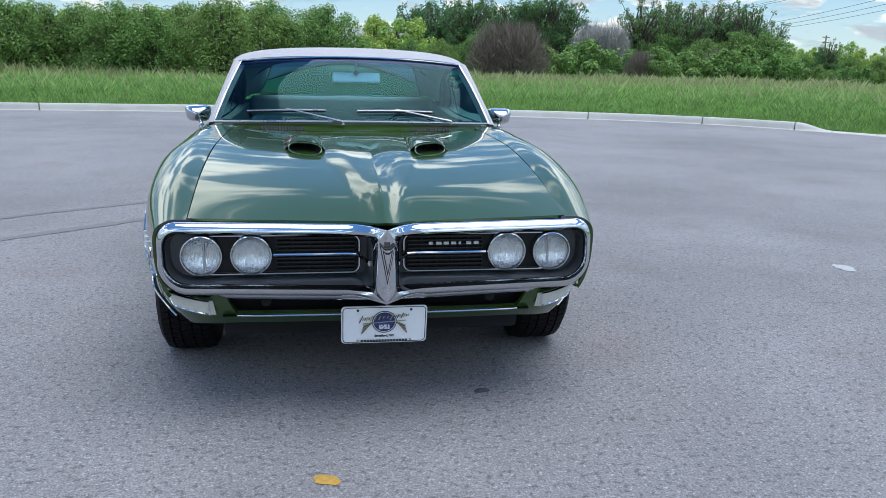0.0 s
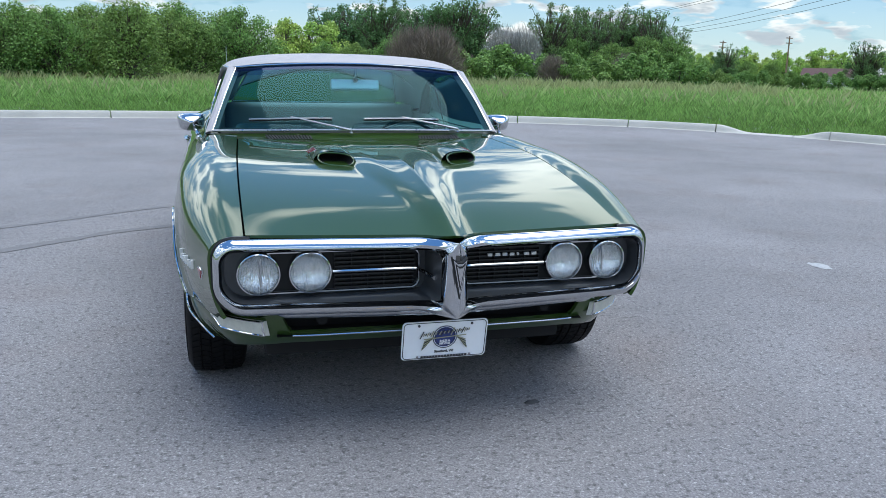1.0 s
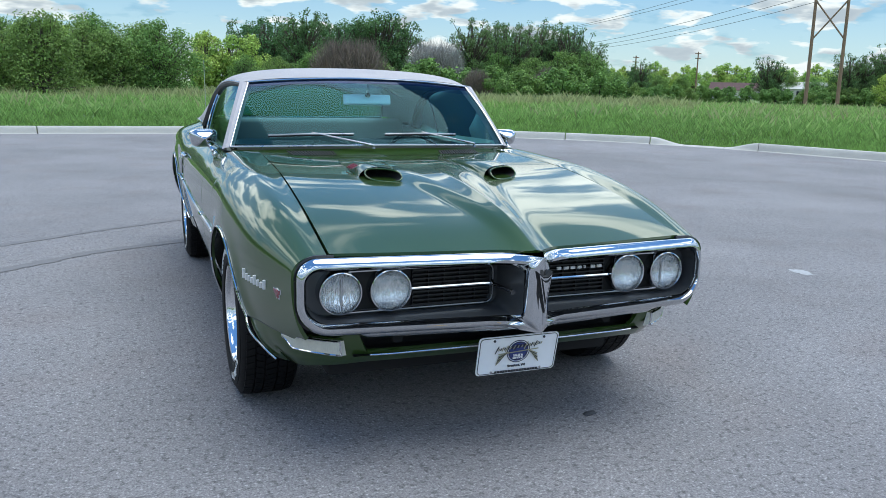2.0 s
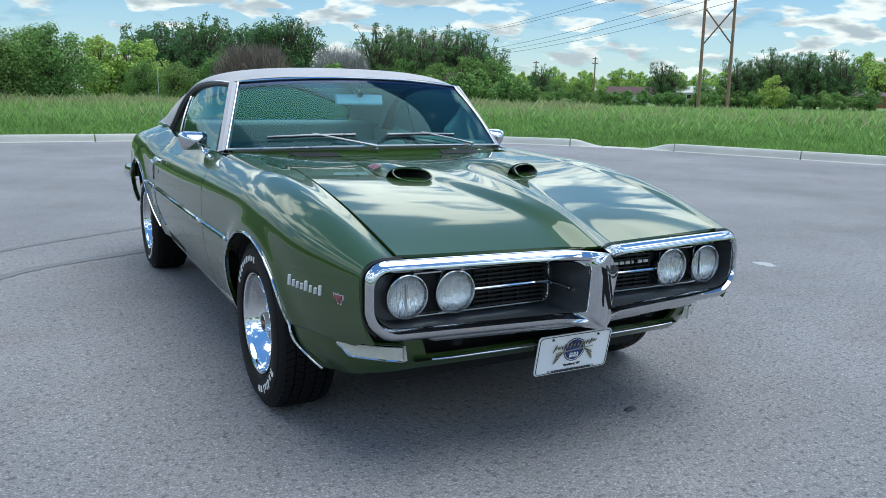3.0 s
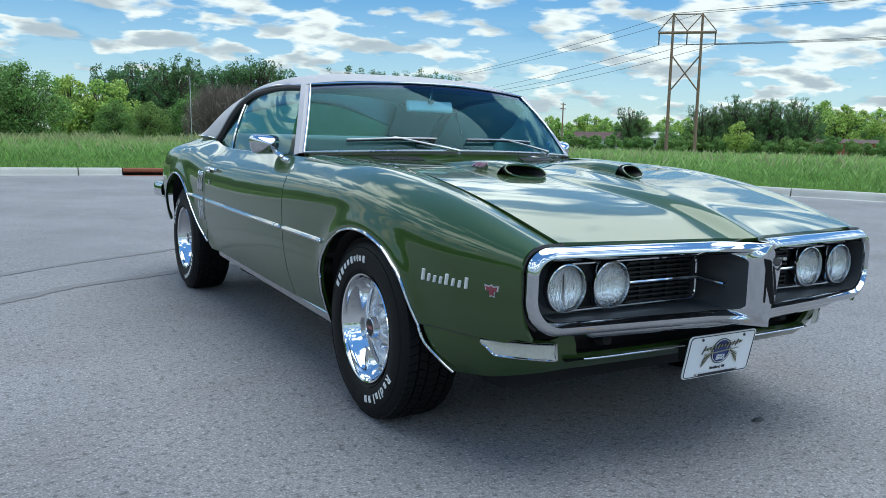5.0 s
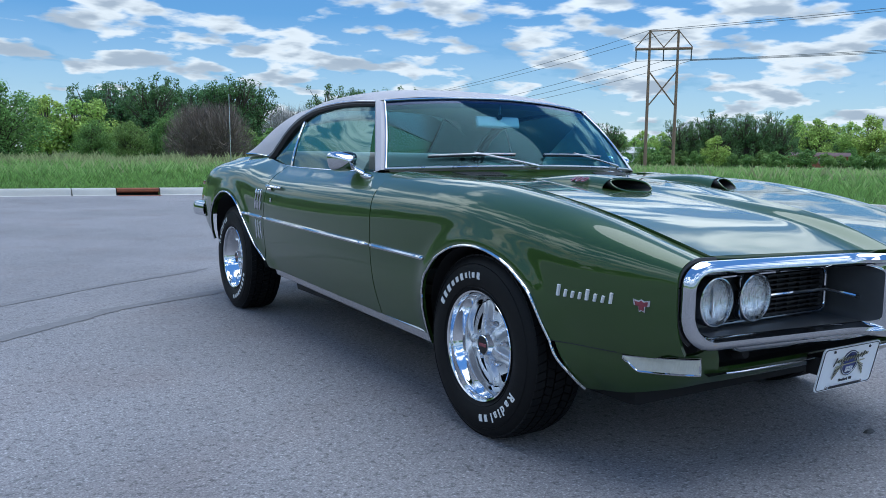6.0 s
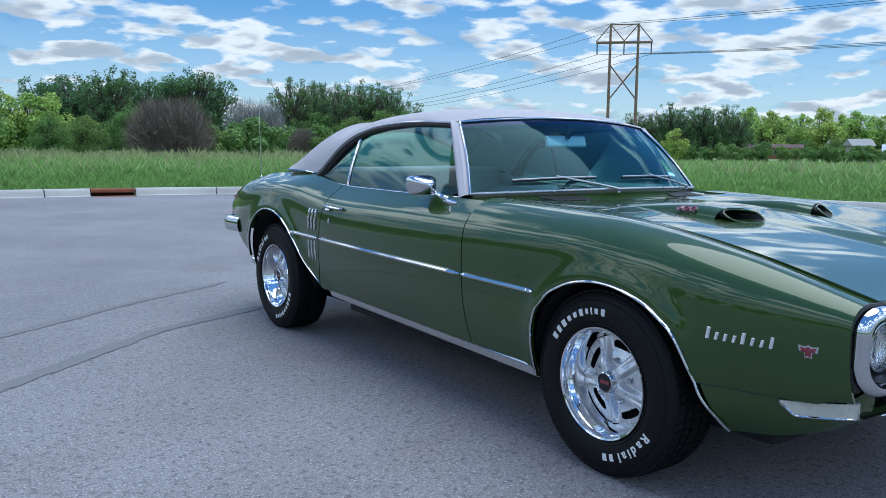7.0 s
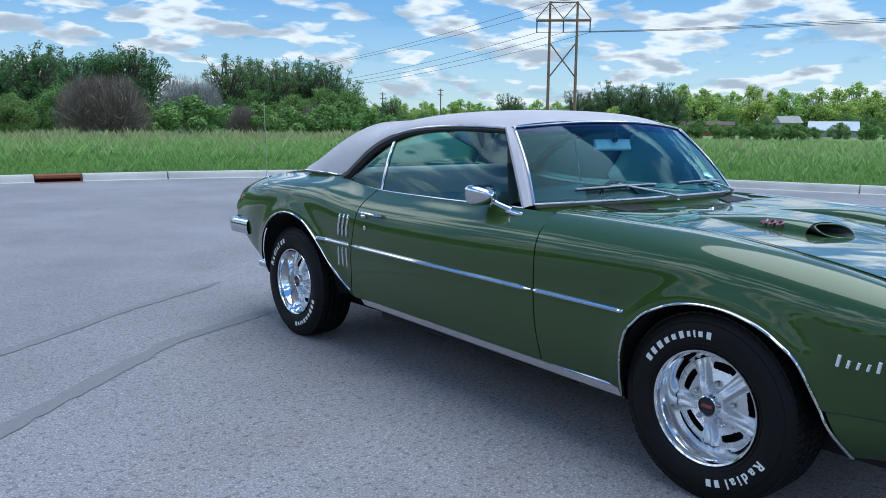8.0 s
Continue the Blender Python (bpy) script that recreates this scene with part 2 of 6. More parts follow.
PAINT = mat("green_paint", (0.032, 0.067, 0.013), rough=0.34, metal=0.2, spec=0.1, coat=1.0, coat_rough=0.015, var=0.12, scale=900, big=0.05)
PAINT.node_tree.nodes["Principled BSDF"].inputs["Coat IOR"].default_value = 1.52
CHROME = mat("chrome", (0.60, 0.615, 0.64), rough=0.045, metal=1.0, rvar=0.03, big=0.05, big_scale=3)
WHEEL_CHROME = mat("wheel_chrome", (0.80, 0.81, 0.83), rough=0.07, metal=1.0, rvar=0.05, var=0.15, scale=25)
BRIGHT = mat("bright_trim", (0.62, 0.62, 0.64), rough=0.16, metal=1.0, rvar=0.05)
STEEL = mat("argent_paint", (0.66, 0.67, 0.69), rough=0.28, metal=0.55, rvar=0.06, var=0.2, scale=30)
VINYL = mat("vinyl_roof", (0.42, 0.395, 0.40), rough=0.62, var=0.25, scale=500, color2=(0.33, 0.31, 0.315), bump=0.0012, bscale=700, big=0.06, big_scale=3)
PILLAR = mat("pillar_vinyl", (0.46, 0.43, 0.45), rough=0.5, var=0.2, scale=300, bump=0.0006, bscale=600)
RUBBER = mat("tyre_rubber", (0.006, 0.006, 0.0065), rough=0.55, var=0.4, scale=60, spec=0.16, color2=(0.011, 0.011, 0.0105), bump=0.0004, bscale=500)
BLACK = mat("black_trim", (0.006, 0.006, 0.007), rough=0.45, var=0.3, scale=40)
DARK = mat("underbody", (0.010, 0.010, 0.011), rough=0.85, var=0.4, scale=12)
POCKET = mat("charcoal_paint", (0.085, 0.090, 0.097), rough=0.30, metal=0.4, var=0.2, scale=30)
SLAT = mat("grille_black", (0.006, 0.006, 0.006), rough=0.6, var=0.3, scale=60)
WHITE = mat("white_letter", (0.72, 0.72, 0.70), rough=0.55, var=0.2, scale=80)
PLATE = mat("plate_white", (0.86, 0.87, 0.88), rough=0.35, var=0.1, scale=50)
NAVY = mat("plate_blue", (0.03, 0.05, 0.20), rough=0.35, var=0.2, scale=80)
INK = mat("plate_ink", (0.02, 0.02, 0.025), rough=0.4, var=0.1, scale=80)
GOLD = mat("plate_script", (0.35, 0.34, 0.22), rough=0.4, var=0.1, scale=80)
RED = mat("badge_red", (0.20, 0.022, 0.035), rough=0.25, coat=0.8, var=0.1, scale=80)
SEAT = mat("seat_vinyl", (0.24, 0.265, 0.265), rough=0.5, var=0.15, scale=60, bump=0.001, bscale=300)
DASH = mat("dash_black", (0.015, 0.017, 0.02), rough=0.5, var=0.2, scale=40, bump=0.0006, bscale=300)
LINER = mat("headliner", (0.26, 0.28, 0.28), rough=0.8, var=0.15, scale=80)
GLASS = glass_mat("windscreen_glass", (0.38, 0.76, 0.82), gloss=(0.42, 0.72, 0.80), ior=1.30)
GLASS_S = glass_mat("side_glass", (0.70, 0.98, 0.97), gloss=(0.72, 0.96, 1.0), ior=1.55)
TINT_LOW = glass_mat("tint_fade", (0.26, 0.52, 0.76), gloss=(0.42, 0.72, 0.85), ior=1.30)
TINT = glass_mat("tint_band", (0.10, 0.18, 0.50), gloss=(0.5, 0.6, 0.9), ior=1.4)
LENS = glass_mat("lamp_lens", (0.94, 0.96, 0.97), rough=0.02, ior=1.55)
REFL = mat("lamp_reflector", (0.95, 0.95, 0.95), rough=0.16, metal=1.0)


def flutes(m, depth):
    """Pressed ribs of the lamp glass, as relief: fine upright ribs broken into blocks."""
    nt = m.node_tree
    N, L = nt.nodes.new, nt.links.new
    tc, mp, n, b = N("ShaderNodeTexCoord"), N("ShaderNodeMapping"), N("ShaderNodeTexNoise"), N("ShaderNodeBump")
    mp.inputs["Scale"].default_value = (230.0, 1.0, 42.0)
    L(tc.outputs["Object"], mp.inputs["Vector"])
    L(mp.outputs[0], n.inputs["Vector"])
    n.inputs["Scale"].default_value, n.inputs["Detail"].default_value = 1.0, 2.0
    b.inputs["Strength"].default_value, b.inputs["Distance"].default_value = 1.0, depth
    L(n.outputs["Fac"], b.inputs["Height"])
    for nd in nt.nodes:
        if nd.bl_idname in ("ShaderNodeBsdfPrincipled", "ShaderNodeBsdfGlossy"):
            L(b.outputs[0], nd.inputs["Normal"])


flutes(REFL, 0.007)
flutes(LENS, 0.0012)
flutes(MARK := mat("marker_lens", (0.62, 0.62, 0.55), rough=0.14, var=0.35, scale=60, coat=0.15), 0.002)
ASPHALT = asphalt_mat()
CONCRETE = mat("kerb_concrete", (0.46, 0.445, 0.41), rough=0.88, var=0.5, scale=18, color2=(0.40, 0.38, 0.34), bump=0.003, bscale=120, big=0.14, big_scale=0.9)
RUST = mat("rusty_iron", (0.26, 0.080, 0.035), rough=0.85, var=0.6, scale=12, color2=(0.05, 0.02, 0.012), bump=0.003, bscale=60)
STREAK = mat("tar_streak", (0.140, 0.134, 0.136), rough=0.85, var=0.9, scale=40, color2=(0.19, 0.182, 0.185), bump=0.004, bscale=110)
WIPER = mat("wiper_metal", (0.50, 0.50, 0.51), rough=0.3, metal=0.9, rvar=0.08)
TAR = mat("tar", (0.028, 0.028, 0.03), rough=0.7, var=0.4, scale=30, color2=(0.07, 0.068, 0.068))
YELLOW = mat("yellow_paint", (0.55, 0.30, 0.03), rough=0.75, var=0.7, scale=55, color2=(0.14, 0.11, 0.06))
CHALK = mat("white_mark", (0.45, 0.45, 0.46), rough=0.8, var=0.6, scale=40, color2=(0.18, 0.18, 0.18))
SOIL = mat("grass_soil", (0.17, 0.27, 0.065), rough=0.95, var=0.8, scale=2.2, color2=(0.12, 0.16, 0.05), bump=0.05, bscale=9, big=0.35, big_scale=0.12)
GRASS = leaf_mat("grass_blades", (0.25, 0.41, 0.115), 0.45, 0.6)
PALE_GRASS = leaf_mat("pale_grass", (0.37, 0.50, 0.17), 0.3, 0.6)
WEED = leaf_mat("weed_leaves", (0.12, 0.24, 0.065), 0.45, 0.4)
STRAW = leaf_mat("dry_grass", (0.40, 0.43, 0.20), 0.3, 0.5)
FLOWER = mat("clover_flowers", (0.6, 0.6, 0.55), rough=0.8)
BARK = mat("bark", (0.10, 0.08, 0.06), rough=0.9, var=0.6, scale=12, bump=0.01, bscale=30)
TWIG = mat("bare_twigs", (0.21, 0.165, 0.135), rough=0.9, var=0.5, scale=8, island=0.35)
PALE_TWIG = mat("pale_twigs", (0.24, 0.23, 0.22), rough=0.9, island=0.3)
LEAF_DARK = leaf_mat("leaves_dark", (0.105, 0.205, 0.075))
LEAF_MID = leaf_mat("leaves_mid", (0.18, 0.30, 0.082))
LEAF_POP = leaf_mat("leaves_poplar", (0.130, 0.225, 0.080))
LEAF_LIGHT = leaf_mat("leaves_light", (0.38, 0.52, 0.13))
WOOD = mat("weathered_pole", (0.28, 0.180, 0.125), rough=0.9, var=0.5, scale=10, color2=(0.10, 0.065, 0.05))
WIRE = mat("power_line", (0.06, 0.065, 0.07), rough=0.5)
BRICK = mat("red_wall", (0.30, 0.11, 0.06), rough=0.9, var=0.3, scale=6)
ROOF_R = mat("brown_roof", (0.10, 0.055, 0.05), rough=0.9, var=0.3, scale=3)
WALL_W = mat("pale_wall", (0.55, 0.53, 0.50), rough=0.85, var=0.2, scale=2)
SHED = mat("shed_grey", (0.33, 0.32, 0.30), rough=0.85, var=0.3, scale=3)
ROOF_W = mat("white_metal_roof", (0.42, 0.45, 0.52), rough=0.45, var=0.2, scale=1.5)


# ---------------- mesh helpers ----------------
def part(name, bm, material, parent, label=""):
    """Links a bmesh as one mesh object under parent."""
    me = bpy.data.meshes.new(name)
    bmesh.ops.recalc_face_normals(bm, faces=bm.faces)
    bm.to_mesh(me)
    bm.free()
    for p in me.polygons:
        p.use_smooth = True
    me.set_sharp_from_angle(angle=radians(38))
    me.materials.append(material)
    ob = new(name, me)
    ob.parent = parent
    if label:
        ob["label"] = label
    return ob


def thing(name, label, category, group="", kind=""):
    return tagged(new(name), label, category, group, kind)


def grid(bm, rows, close_u=False, close_v=False):
    """Faces over a grid of points: rows[i][j]."""
    vs = [[bm.verts.new(p) for p in r] for r in rows]
    n, k = len(vs), len(vs[0])
    for i in range(n if close_u else n - 1):
        for j in range(k if close_v else k - 1):
            q = (vs[i][j], vs[(i + 1) % n][j], vs[(i + 1) % n][(j + 1) % k], vs[i][(j + 1) % k])
            try:
                bm.faces.new(q)
            except ValueError:
                pass
    return vs


CORE = np.array((0.0, 1.3, 0.45))


def panel(bm, rows, flange=0.012):
    """A sheet-metal panel: the grid, with its four edges folded inwards."""
    A = np.array(rows, dtype=float)
    du, dv = np.gradient(A, axis=0), np.gradient(A, axis=1)
    n = np.cross(du, dv)
    n /= np.linalg.norm(n, axis=2, keepdims=True) + 1e-12
    ref = (A - CORE) * np.array((1.0, 0.4, 1.0))
    n *= np.sign((n * ref).sum(axis=2).mean())
    B = A - n * flange
    top = np.concatenate((B[:1], A, B[-1:]), axis=0)
    lo = np.concatenate((B[:1, :1], B[:, :1], B[-1:, :1]), axis=0)
    hi = np.concatenate((B[:1, -1:], B[:, -1:], B[-1:, -1:]), axis=0)
    full = np.concatenate((lo, top, hi), axis=1)
    grid(bm, [[tuple(p) for p in r] for r in full])


def tube(bm, pts, r, seg=8, closed=False, flat=1.0, up=(0, 0, 1)):
    """A round or flattened bar along points; r may be a list."""
    P = [Vector(p) for p in pts]
    n = len(P)
    rows = []
    for i, p in enumerate(P):
        a, b = P[(i - 1) % n] if (closed or i) else p, P[(i + 1) % n] if (closed or i < n - 1) else p
        t = (b - a).normalized() if (b - a).length > 1e-9 else Vector((1, 0, 0))
        u = Vector(up)
        s = t.cross(u)
        if s.length < 1e-4:
            s = t.cross(Vector((1, 0, 0)))
        s.normalize()
        w = s.cross(t).normalized()
        rr = r[i] if isinstance(r, (list, tuple)) else r
        rows.append([p + s * (rr * math.cos(2 * math.pi * k / seg)) + w * (rr * flat * math.sin(2 * math.pi * k / seg)) for k in range(seg)])
    vs = grid(bm, rows, close_u=closed, close_v=True)
    if not closed:
        bm.faces.new(vs[0][::-1])
        bm.faces.new(vs[-1])


def lathe(bm, prof, seg=64, axis="x", origin=(0, 0, 0), closed=False):
    """A turned body: prof is (along, radius)."""
    o = Vector(origin)
    rows = []
    for a, r in prof:
        ring = []
        for k in range(seg):
            c, s = math.cos(2 * math.pi * k / seg), math.sin(2 * math.pi * k / seg)
            v = {"x": (a, r * c, r * s), "y": (r * c, a, r * s), "z": (r * c, r * s, a)}[axis]
            ring.append(o + Vector(v))
        rows.append(ring)
    vs = grid(bm, rows, close_u=closed, close_v=True)
    return vs


def box(bm, lo, hi, bevel=0.0, seg=2, m=None):
    x0, y0, z0 = lo
    x1, y1, z1 = hi
    vs = [bm.verts.new(p) for p in ((x0, y0, z0), (x1, y0, z0), (x1, y1, z0), (x0, y1, z0), (x0, y0, z1), (x1, y0, z1), (x1, y1, z1), (x0, y1, z1))]
    fs = [bm.faces.new([vs[i] for i in q]) for q in ((0, 3, 2, 1), (4, 5, 6, 7), (0, 1, 5, 4), (1, 2, 6, 5), (2, 3, 7, 6), (3, 0, 4, 7))]
    if bevel:
        es = list({e for f in fs for e in f.edges})
        g = bmesh.ops.bevel(bm, geom=es, offset=bevel, segments=seg, profile=0.6, affect="EDGES")
        vs = list({v for f in g["faces"] for v in f.verts} | {v for v in vs if v.is_valid})
    if m is not None:
        bmesh.ops.transform(bm, matrix=m, verts=[v for v in vs if v.is_valid])
    return vs


def spline(ts, vals):
    """A smooth curve through values at ts: monotone cubic (no overshoot) for each column."""
    ts, V = np.array(ts, float), np.array(vals, float)
    if V.ndim == 1:
        V = V[:, None]
    h = np.diff(ts)
    d = np.diff(V, axis=0) / h[:, None]
    mm = np.zeros_like(V)
    mm[0], mm[-1] = d[0], d[-1]
    for i in range(1, len(ts) - 1):
        w = h[i] / (h[i] + h[i - 1])
        mm[i] = w * d[i - 1] + (1 - w) * d[i]

    def f(t):
        i = int(np.clip(np.searchsorted(ts, t) - 1, 0, len(ts) - 2))
        s = (t - ts[i]) / h[i]
        s = min(max(s, 0.0), 1.0)
        a, b = 2 * s**3 - 3 * s**2 + 1, s**3 - 2 * s**2 + s
        c, e = -2 * s**3 + 3 * s**2, s**3 - s**2
        return a * V[i] + b * h[i] * mm[i] + c * V[i + 1] + e * h[i] * mm[i + 1]

    return f


def smooth(a, b, x):
    s = min(max((x - a) / (b - a), 0.0), 1.0)
    return s * s * (3 - 2 * s)


def lerp(a, b, s):
    return a + (b - a) * s




# ---------------- ground, asphalt, kerb ----------------
LOT_C, LOT_R = (0.5, 1.5), 15.1


# the kerb runs straight on one side and bends round closer on the other: distance from LOT_C by bearing
_rim = spline([-180, -130, -90, -60, -40, -23, -8, 5, 20, 34, 45, 57, 68, 82, 100, 140, 180],
              [17.0, 19.0, 21.0, 21.5, 19.4, 16.6, 15.45, 15.25, 15.25, 15.1, 14.45, 13.5, 13.1, 13.2, 13.7, 15.2, 17.0])
EDGE_DEG = np.linspace(-180, 180, 721)
EDGE_R = np.array([float(_rim(d)[0]) for d in EDGE_DEG])


def rim(deg):
    return np.interp((np.asarray(deg) + 180) % 360 - 180, EDGE_DEG, EDGE_R)


def lot(r, deg):
    """A point of the lot and its surroundings; r is LOT_R on the rim; deg clockwise from straight behind the car."""
    a, k = radians(deg), float(rim(deg))
    d = r * k / LOT_R if r < LOT_R - 0.7 else k + r - LOT_R
    return LOT_C[0] + d * math.sin(a), LOT_C[1] + d * math.cos(a)


def build_ground():
    bm = bmesh.new()
    rings = [(0.01, -0.08), (LOT_R - 0.6, -0.08), (LOT_R + 0.06, -0.08), (LOT_R + 0.155, 0.0), (LOT_R + 1.5, 0.11), (22, 0.18), (32, 0.15), (60, 0.05), (120, 0.0), (300, 0.0), (900, 0.0), (3500, 0.0)]
    seg = 96
    rows = []
    for r, z in rings:
        row = []
        for k in range(seg):
            x, y = lot(r, 360 * k / seg)
            dz = 0.0 if r < LOT_R + 1 or r > 100 else 0.06 * noise.noise((x * 0.11, y * 0.11, 0.0))
            row.append((x, y, z + dz))
        rows.append(row)
    grid(bm, rows, close_v=True)
    ob = part("ground", bm, SOIL, None)
    tagged(ob, "green overgrown meadow ground reaching the horizon", "ground", kind="structure")
    bm = bmesh.new()
    rows = []
    for r in (0.02, 4, 8, 12, LOT_R - 0.10):
        rows.append([(*lot(r, 360 * k / 120), 0.0) for k in range(120)])
    grid(bm, rows, close_v=True)
    ob = part("asphalt_lot", bm, ASPHALT, None)
    tagged(ob, "weathered grey asphalt lot with fine stone aggregate", "asphalt", kind="structure")


def kerb_profile(h):
    """Gutter pan, rounded face and top of the kerb: (distance from the lot's rim, height)."""
    return [(-0.12, -0.05), (-0.12, 0.003), (-0.075, 0.002), (-0.045, 0.016), (-0.02, h * 0.55), (0.0, h * 0.86), (0.025, h), (0.15, h + 0.004), (0.165, h - 0.01), (0.165, -0.05)]


def build_kerb():
    kerb = thing("kerb", "pale cast concrete kerb and gutter round the asphalt", "kerb", kind="structure")
    step = 10.0
    drain0, drop0 = 1.8, 45.0

    def piece(deg0, deg1, h0, h1, h2=None):
        bm = bmesh.new()
        n = 7
        rows = []
        for i in range(n):
            s = i / (n - 1)
            d = lerp(deg0, deg1, s)
            h = lerp(h0, h1, smooth(0, 1, s))
            rows.append([(*lot(LOT_R + o, d), z) for o, z in kerb_profile(h)])
        vs = grid(bm, rows)
        bm.faces.new(vs[0])
        bm.faces.new(vs[-1])
        part("kerb_stone", bm, CONCRETE, kerb)

    H = 0.155
    g = 0.05
    cuts = [-150, -130, -110, -95] + [drain0 - 3.4 - 11.4 * k for k in range(7, -1, -1)] + [drain0]
    for a, b in zip(cuts[:-1], cuts[1:]):
        piece(a + g, b - g, H, H)
    cuts = [drain0 + 3.4, drain0 + 10, drain0 + 21, drain0 + 31, 40.5]
    for a, b in zip(cuts[:-1], cuts[1:]):
        piece(a + g, b - g, H, H)
    piece(40.5 + g, 43.5, H, 0.02)
    piece(43.5 + g, 47.0, 0.02, 0.02)
    piece(47.0 + g, 50.0, 0.02, H)
    cuts = [50.0, 61, 72, 83, 94, 105, 125, 150, 180, 210]
    for a, b in zip(cuts[:-1], cuts[1:]):
        piece(a + g, b - g, H, H)
    # storm drain: a rusty cast-iron kerb box with a slot
    dr = thing("storm_drain", "rust-red cast iron kerb inlet of a storm drain", "drain")
    bm = bmesh.new()
    rows = []
    for i in range(6):
        d = lerp(drain0 + 0.03, drain0 + 3.37, i / 5)
        rows.append([(*lot(LOT_R + o, d), z) for o, z in ((0.0, 0.062), (-0.015, 0.085), (-0.005, 0.135), (0.02, 0.154), (0.17, 0.158), (0.17, -0.05))])
    grid(bm, rows)
    part("iron_hood", bm, RUST, dr)
    bm = bmesh.new()
    rows = []
    for i in range(6):
        d = lerp(drain0 + 0.03, drain0 + 3.37, i / 5)
        rows.append([(*lot(LOT_R + o, d), z) for o, z in ((-0.40, -0.05), (-0.40, 0.004), (-0.05, 0.003), (-0.03, -0.05))])
    grid(bm, rows)
    part("grate_plate", bm, RUST, dr)
    bm = bmesh.new()
    rows = []
    for i in range(6):
        d = lerp(drain0 + 0.03, drain0 + 3.37, i / 5)
        rows.append([(*lot(LOT_R + o, d), z) for o, z in ((0.12, -0.3), (0.12, 0.12))])
    grid(bm, rows)
    part("pit", bm, DARK, dr)


def strip(name, pts, w, z, material, label, cat, seed=0):
    """A thin irregular streak lying on the asphalt."""
    rnd = random.Random(seed)
    bm = bmesh.new()
    rows = []
    P = [Vector((*p, 0)) for p in pts]
    dense = []
    for a, b in zip(P[:-1], P[1:]):
        n = max(2, int((b - a).length / 0.06))
        dense += [a.lerp(b, i / n) for i in range(n)]
    dense.append(P[-1])
    for i, p in enumerate(dense):
        t = (dense[min(i + 1, len(dense) - 1)] - dense[max(i - 1, 0)]).normalized()
        s = Vector((-t.y, t.x, 0))
        o = 0.012 * noise.noise((i * 0.15, seed, 0))
        ww = w * (0.75 + 0.5 * rnd.random()) * 0.5 * min(1.0, 0.25 + 0.25 * min(i, len(dense) - 1 - i))
        rows.append([tuple(p + s * (o - ww) + Vector((0, 0, z))), tuple(p + s * (o + ww) + Vector((0, 0, z)))])
    grid(bm, rows)
    ob = part(name, bm, material, None)
    return tagged(ob, label, cat)


def blob(name, x, y, rx, ry, h, material, label, cat, seed=0, n=18):
    rnd = random.Random(seed)
    bm = bmesh.new()
    k = [0.7 + 0.5 * rnd.random() for _ in range(n)]
    rim = [bm.verts.new((x + rx * k[i] * math.cos(2 * math.pi * i / n), y + ry * k[i] * math.sin(2 * math.pi * i / n), 0.002)) for i in range(n)]
    top = [bm.verts.new((x + 0.55 * rx * k[i] * math.cos(2 * math.pi * i / n), y + 0.55 * ry * k[i] * math.sin(2 * math.pi * i / n), 0.003 + h * (0.7 + 0.5 * rnd.random()))) for i in range(n)]
    for i in range(n):
        bm.faces.new((rim[i], rim[(i + 1) % n], top[(i + 1) % n], top[i]))
    bm.faces.new(top)
    return tagged(part(name, bm, material, None), label, cat)


build_ground()
build_kerb()


# ---------------- the car: body shape ----------------
CAR = thing("car", "dark green two-door hardtop coupe with a pale grey vinyl roof", "car")
ST = [-0.80, -0.40, 0.0, 0.45, 0.93, 1.5, 2.1, 2.45, 2.75, 3.2, 3.5]
# half width and height of the side's six leading lines at each station
SIDE = {
    "C0": [(0.650, 0.699), (0.652, 0.797), (0.646, 0.860), (0.632, 0.885), (0.62, 0.900), (0.62, 0.90), (0.62, 0.92), (0.62, 0.955), (0.60, 0.955), (0.58, 0.926), (0.55, 0.876)],
    "C1": [(0.712, 0.695), (0.738, 0.803), (0.757, 0.862), (0.770, 0.881), (0.779, 0.890), (0.782, 0.890), (0.765, 0.905), (0.735, 0.945), (0.730, 0.944), (0.700, 0.912), (0.66, 0.858)],
    "C2": [(0.750, 0.668), (0.828, 0.742), (0.860, 0.792), (0.868, 0.802), (0.871, 0.803), (0.873, 0.80), (0.870, 0.815), (0.866, 0.86), (0.864, 0.870), (0.838, 0.845), (0.77, 0.795)],
    "C3": [(0.758, 0.585), (0.853, 0.585), (0.876, 0.600), (0.884, 0.600), (0.893, 0.605), (0.896, 0.61), (0.892, 0.62), (0.890, 0.66), (0.892, 0.68), (0.875, 0.68), (0.815, 0.67)],
    "C4": [(0.735, 0.47), (0.825, 0.42), (0.865, 0.42), (0.870, 0.43), (0.873, 0.44), (0.873, 0.45), (0.870, 0.46), (0.870, 0.47), (0.865, 0.47), (0.850, 0.47), (0.80, 0.50)],
    "C5": [(0.690, 0.40), (0.745, 0.26), (0.800, 0.26), (0.810, 0.25), (0.815, 0.255), (0.815, 0.27), (0.815, 0.285), (0.815, 0.29), (0.800, 0.29), (0.780, 0.31), (0.74, 0.36)],
}
LINES = [spline(ST, SIDE[k]) for k in ("C0", "C1", "C2", "C3", "C4", "C5")]
ARCH_F = [(0.348, 0.24), (0.338, 0.33), (0.326, 0.40), (0.305, 0.49), (0.256, 0.565), (0.155, 0.634), (0.06, 0.663), (-0.03, 0.669), (-0.12, 0.656), (-0.247, 0.602), (-0.328, 0.525), (-0.376, 0.413)]
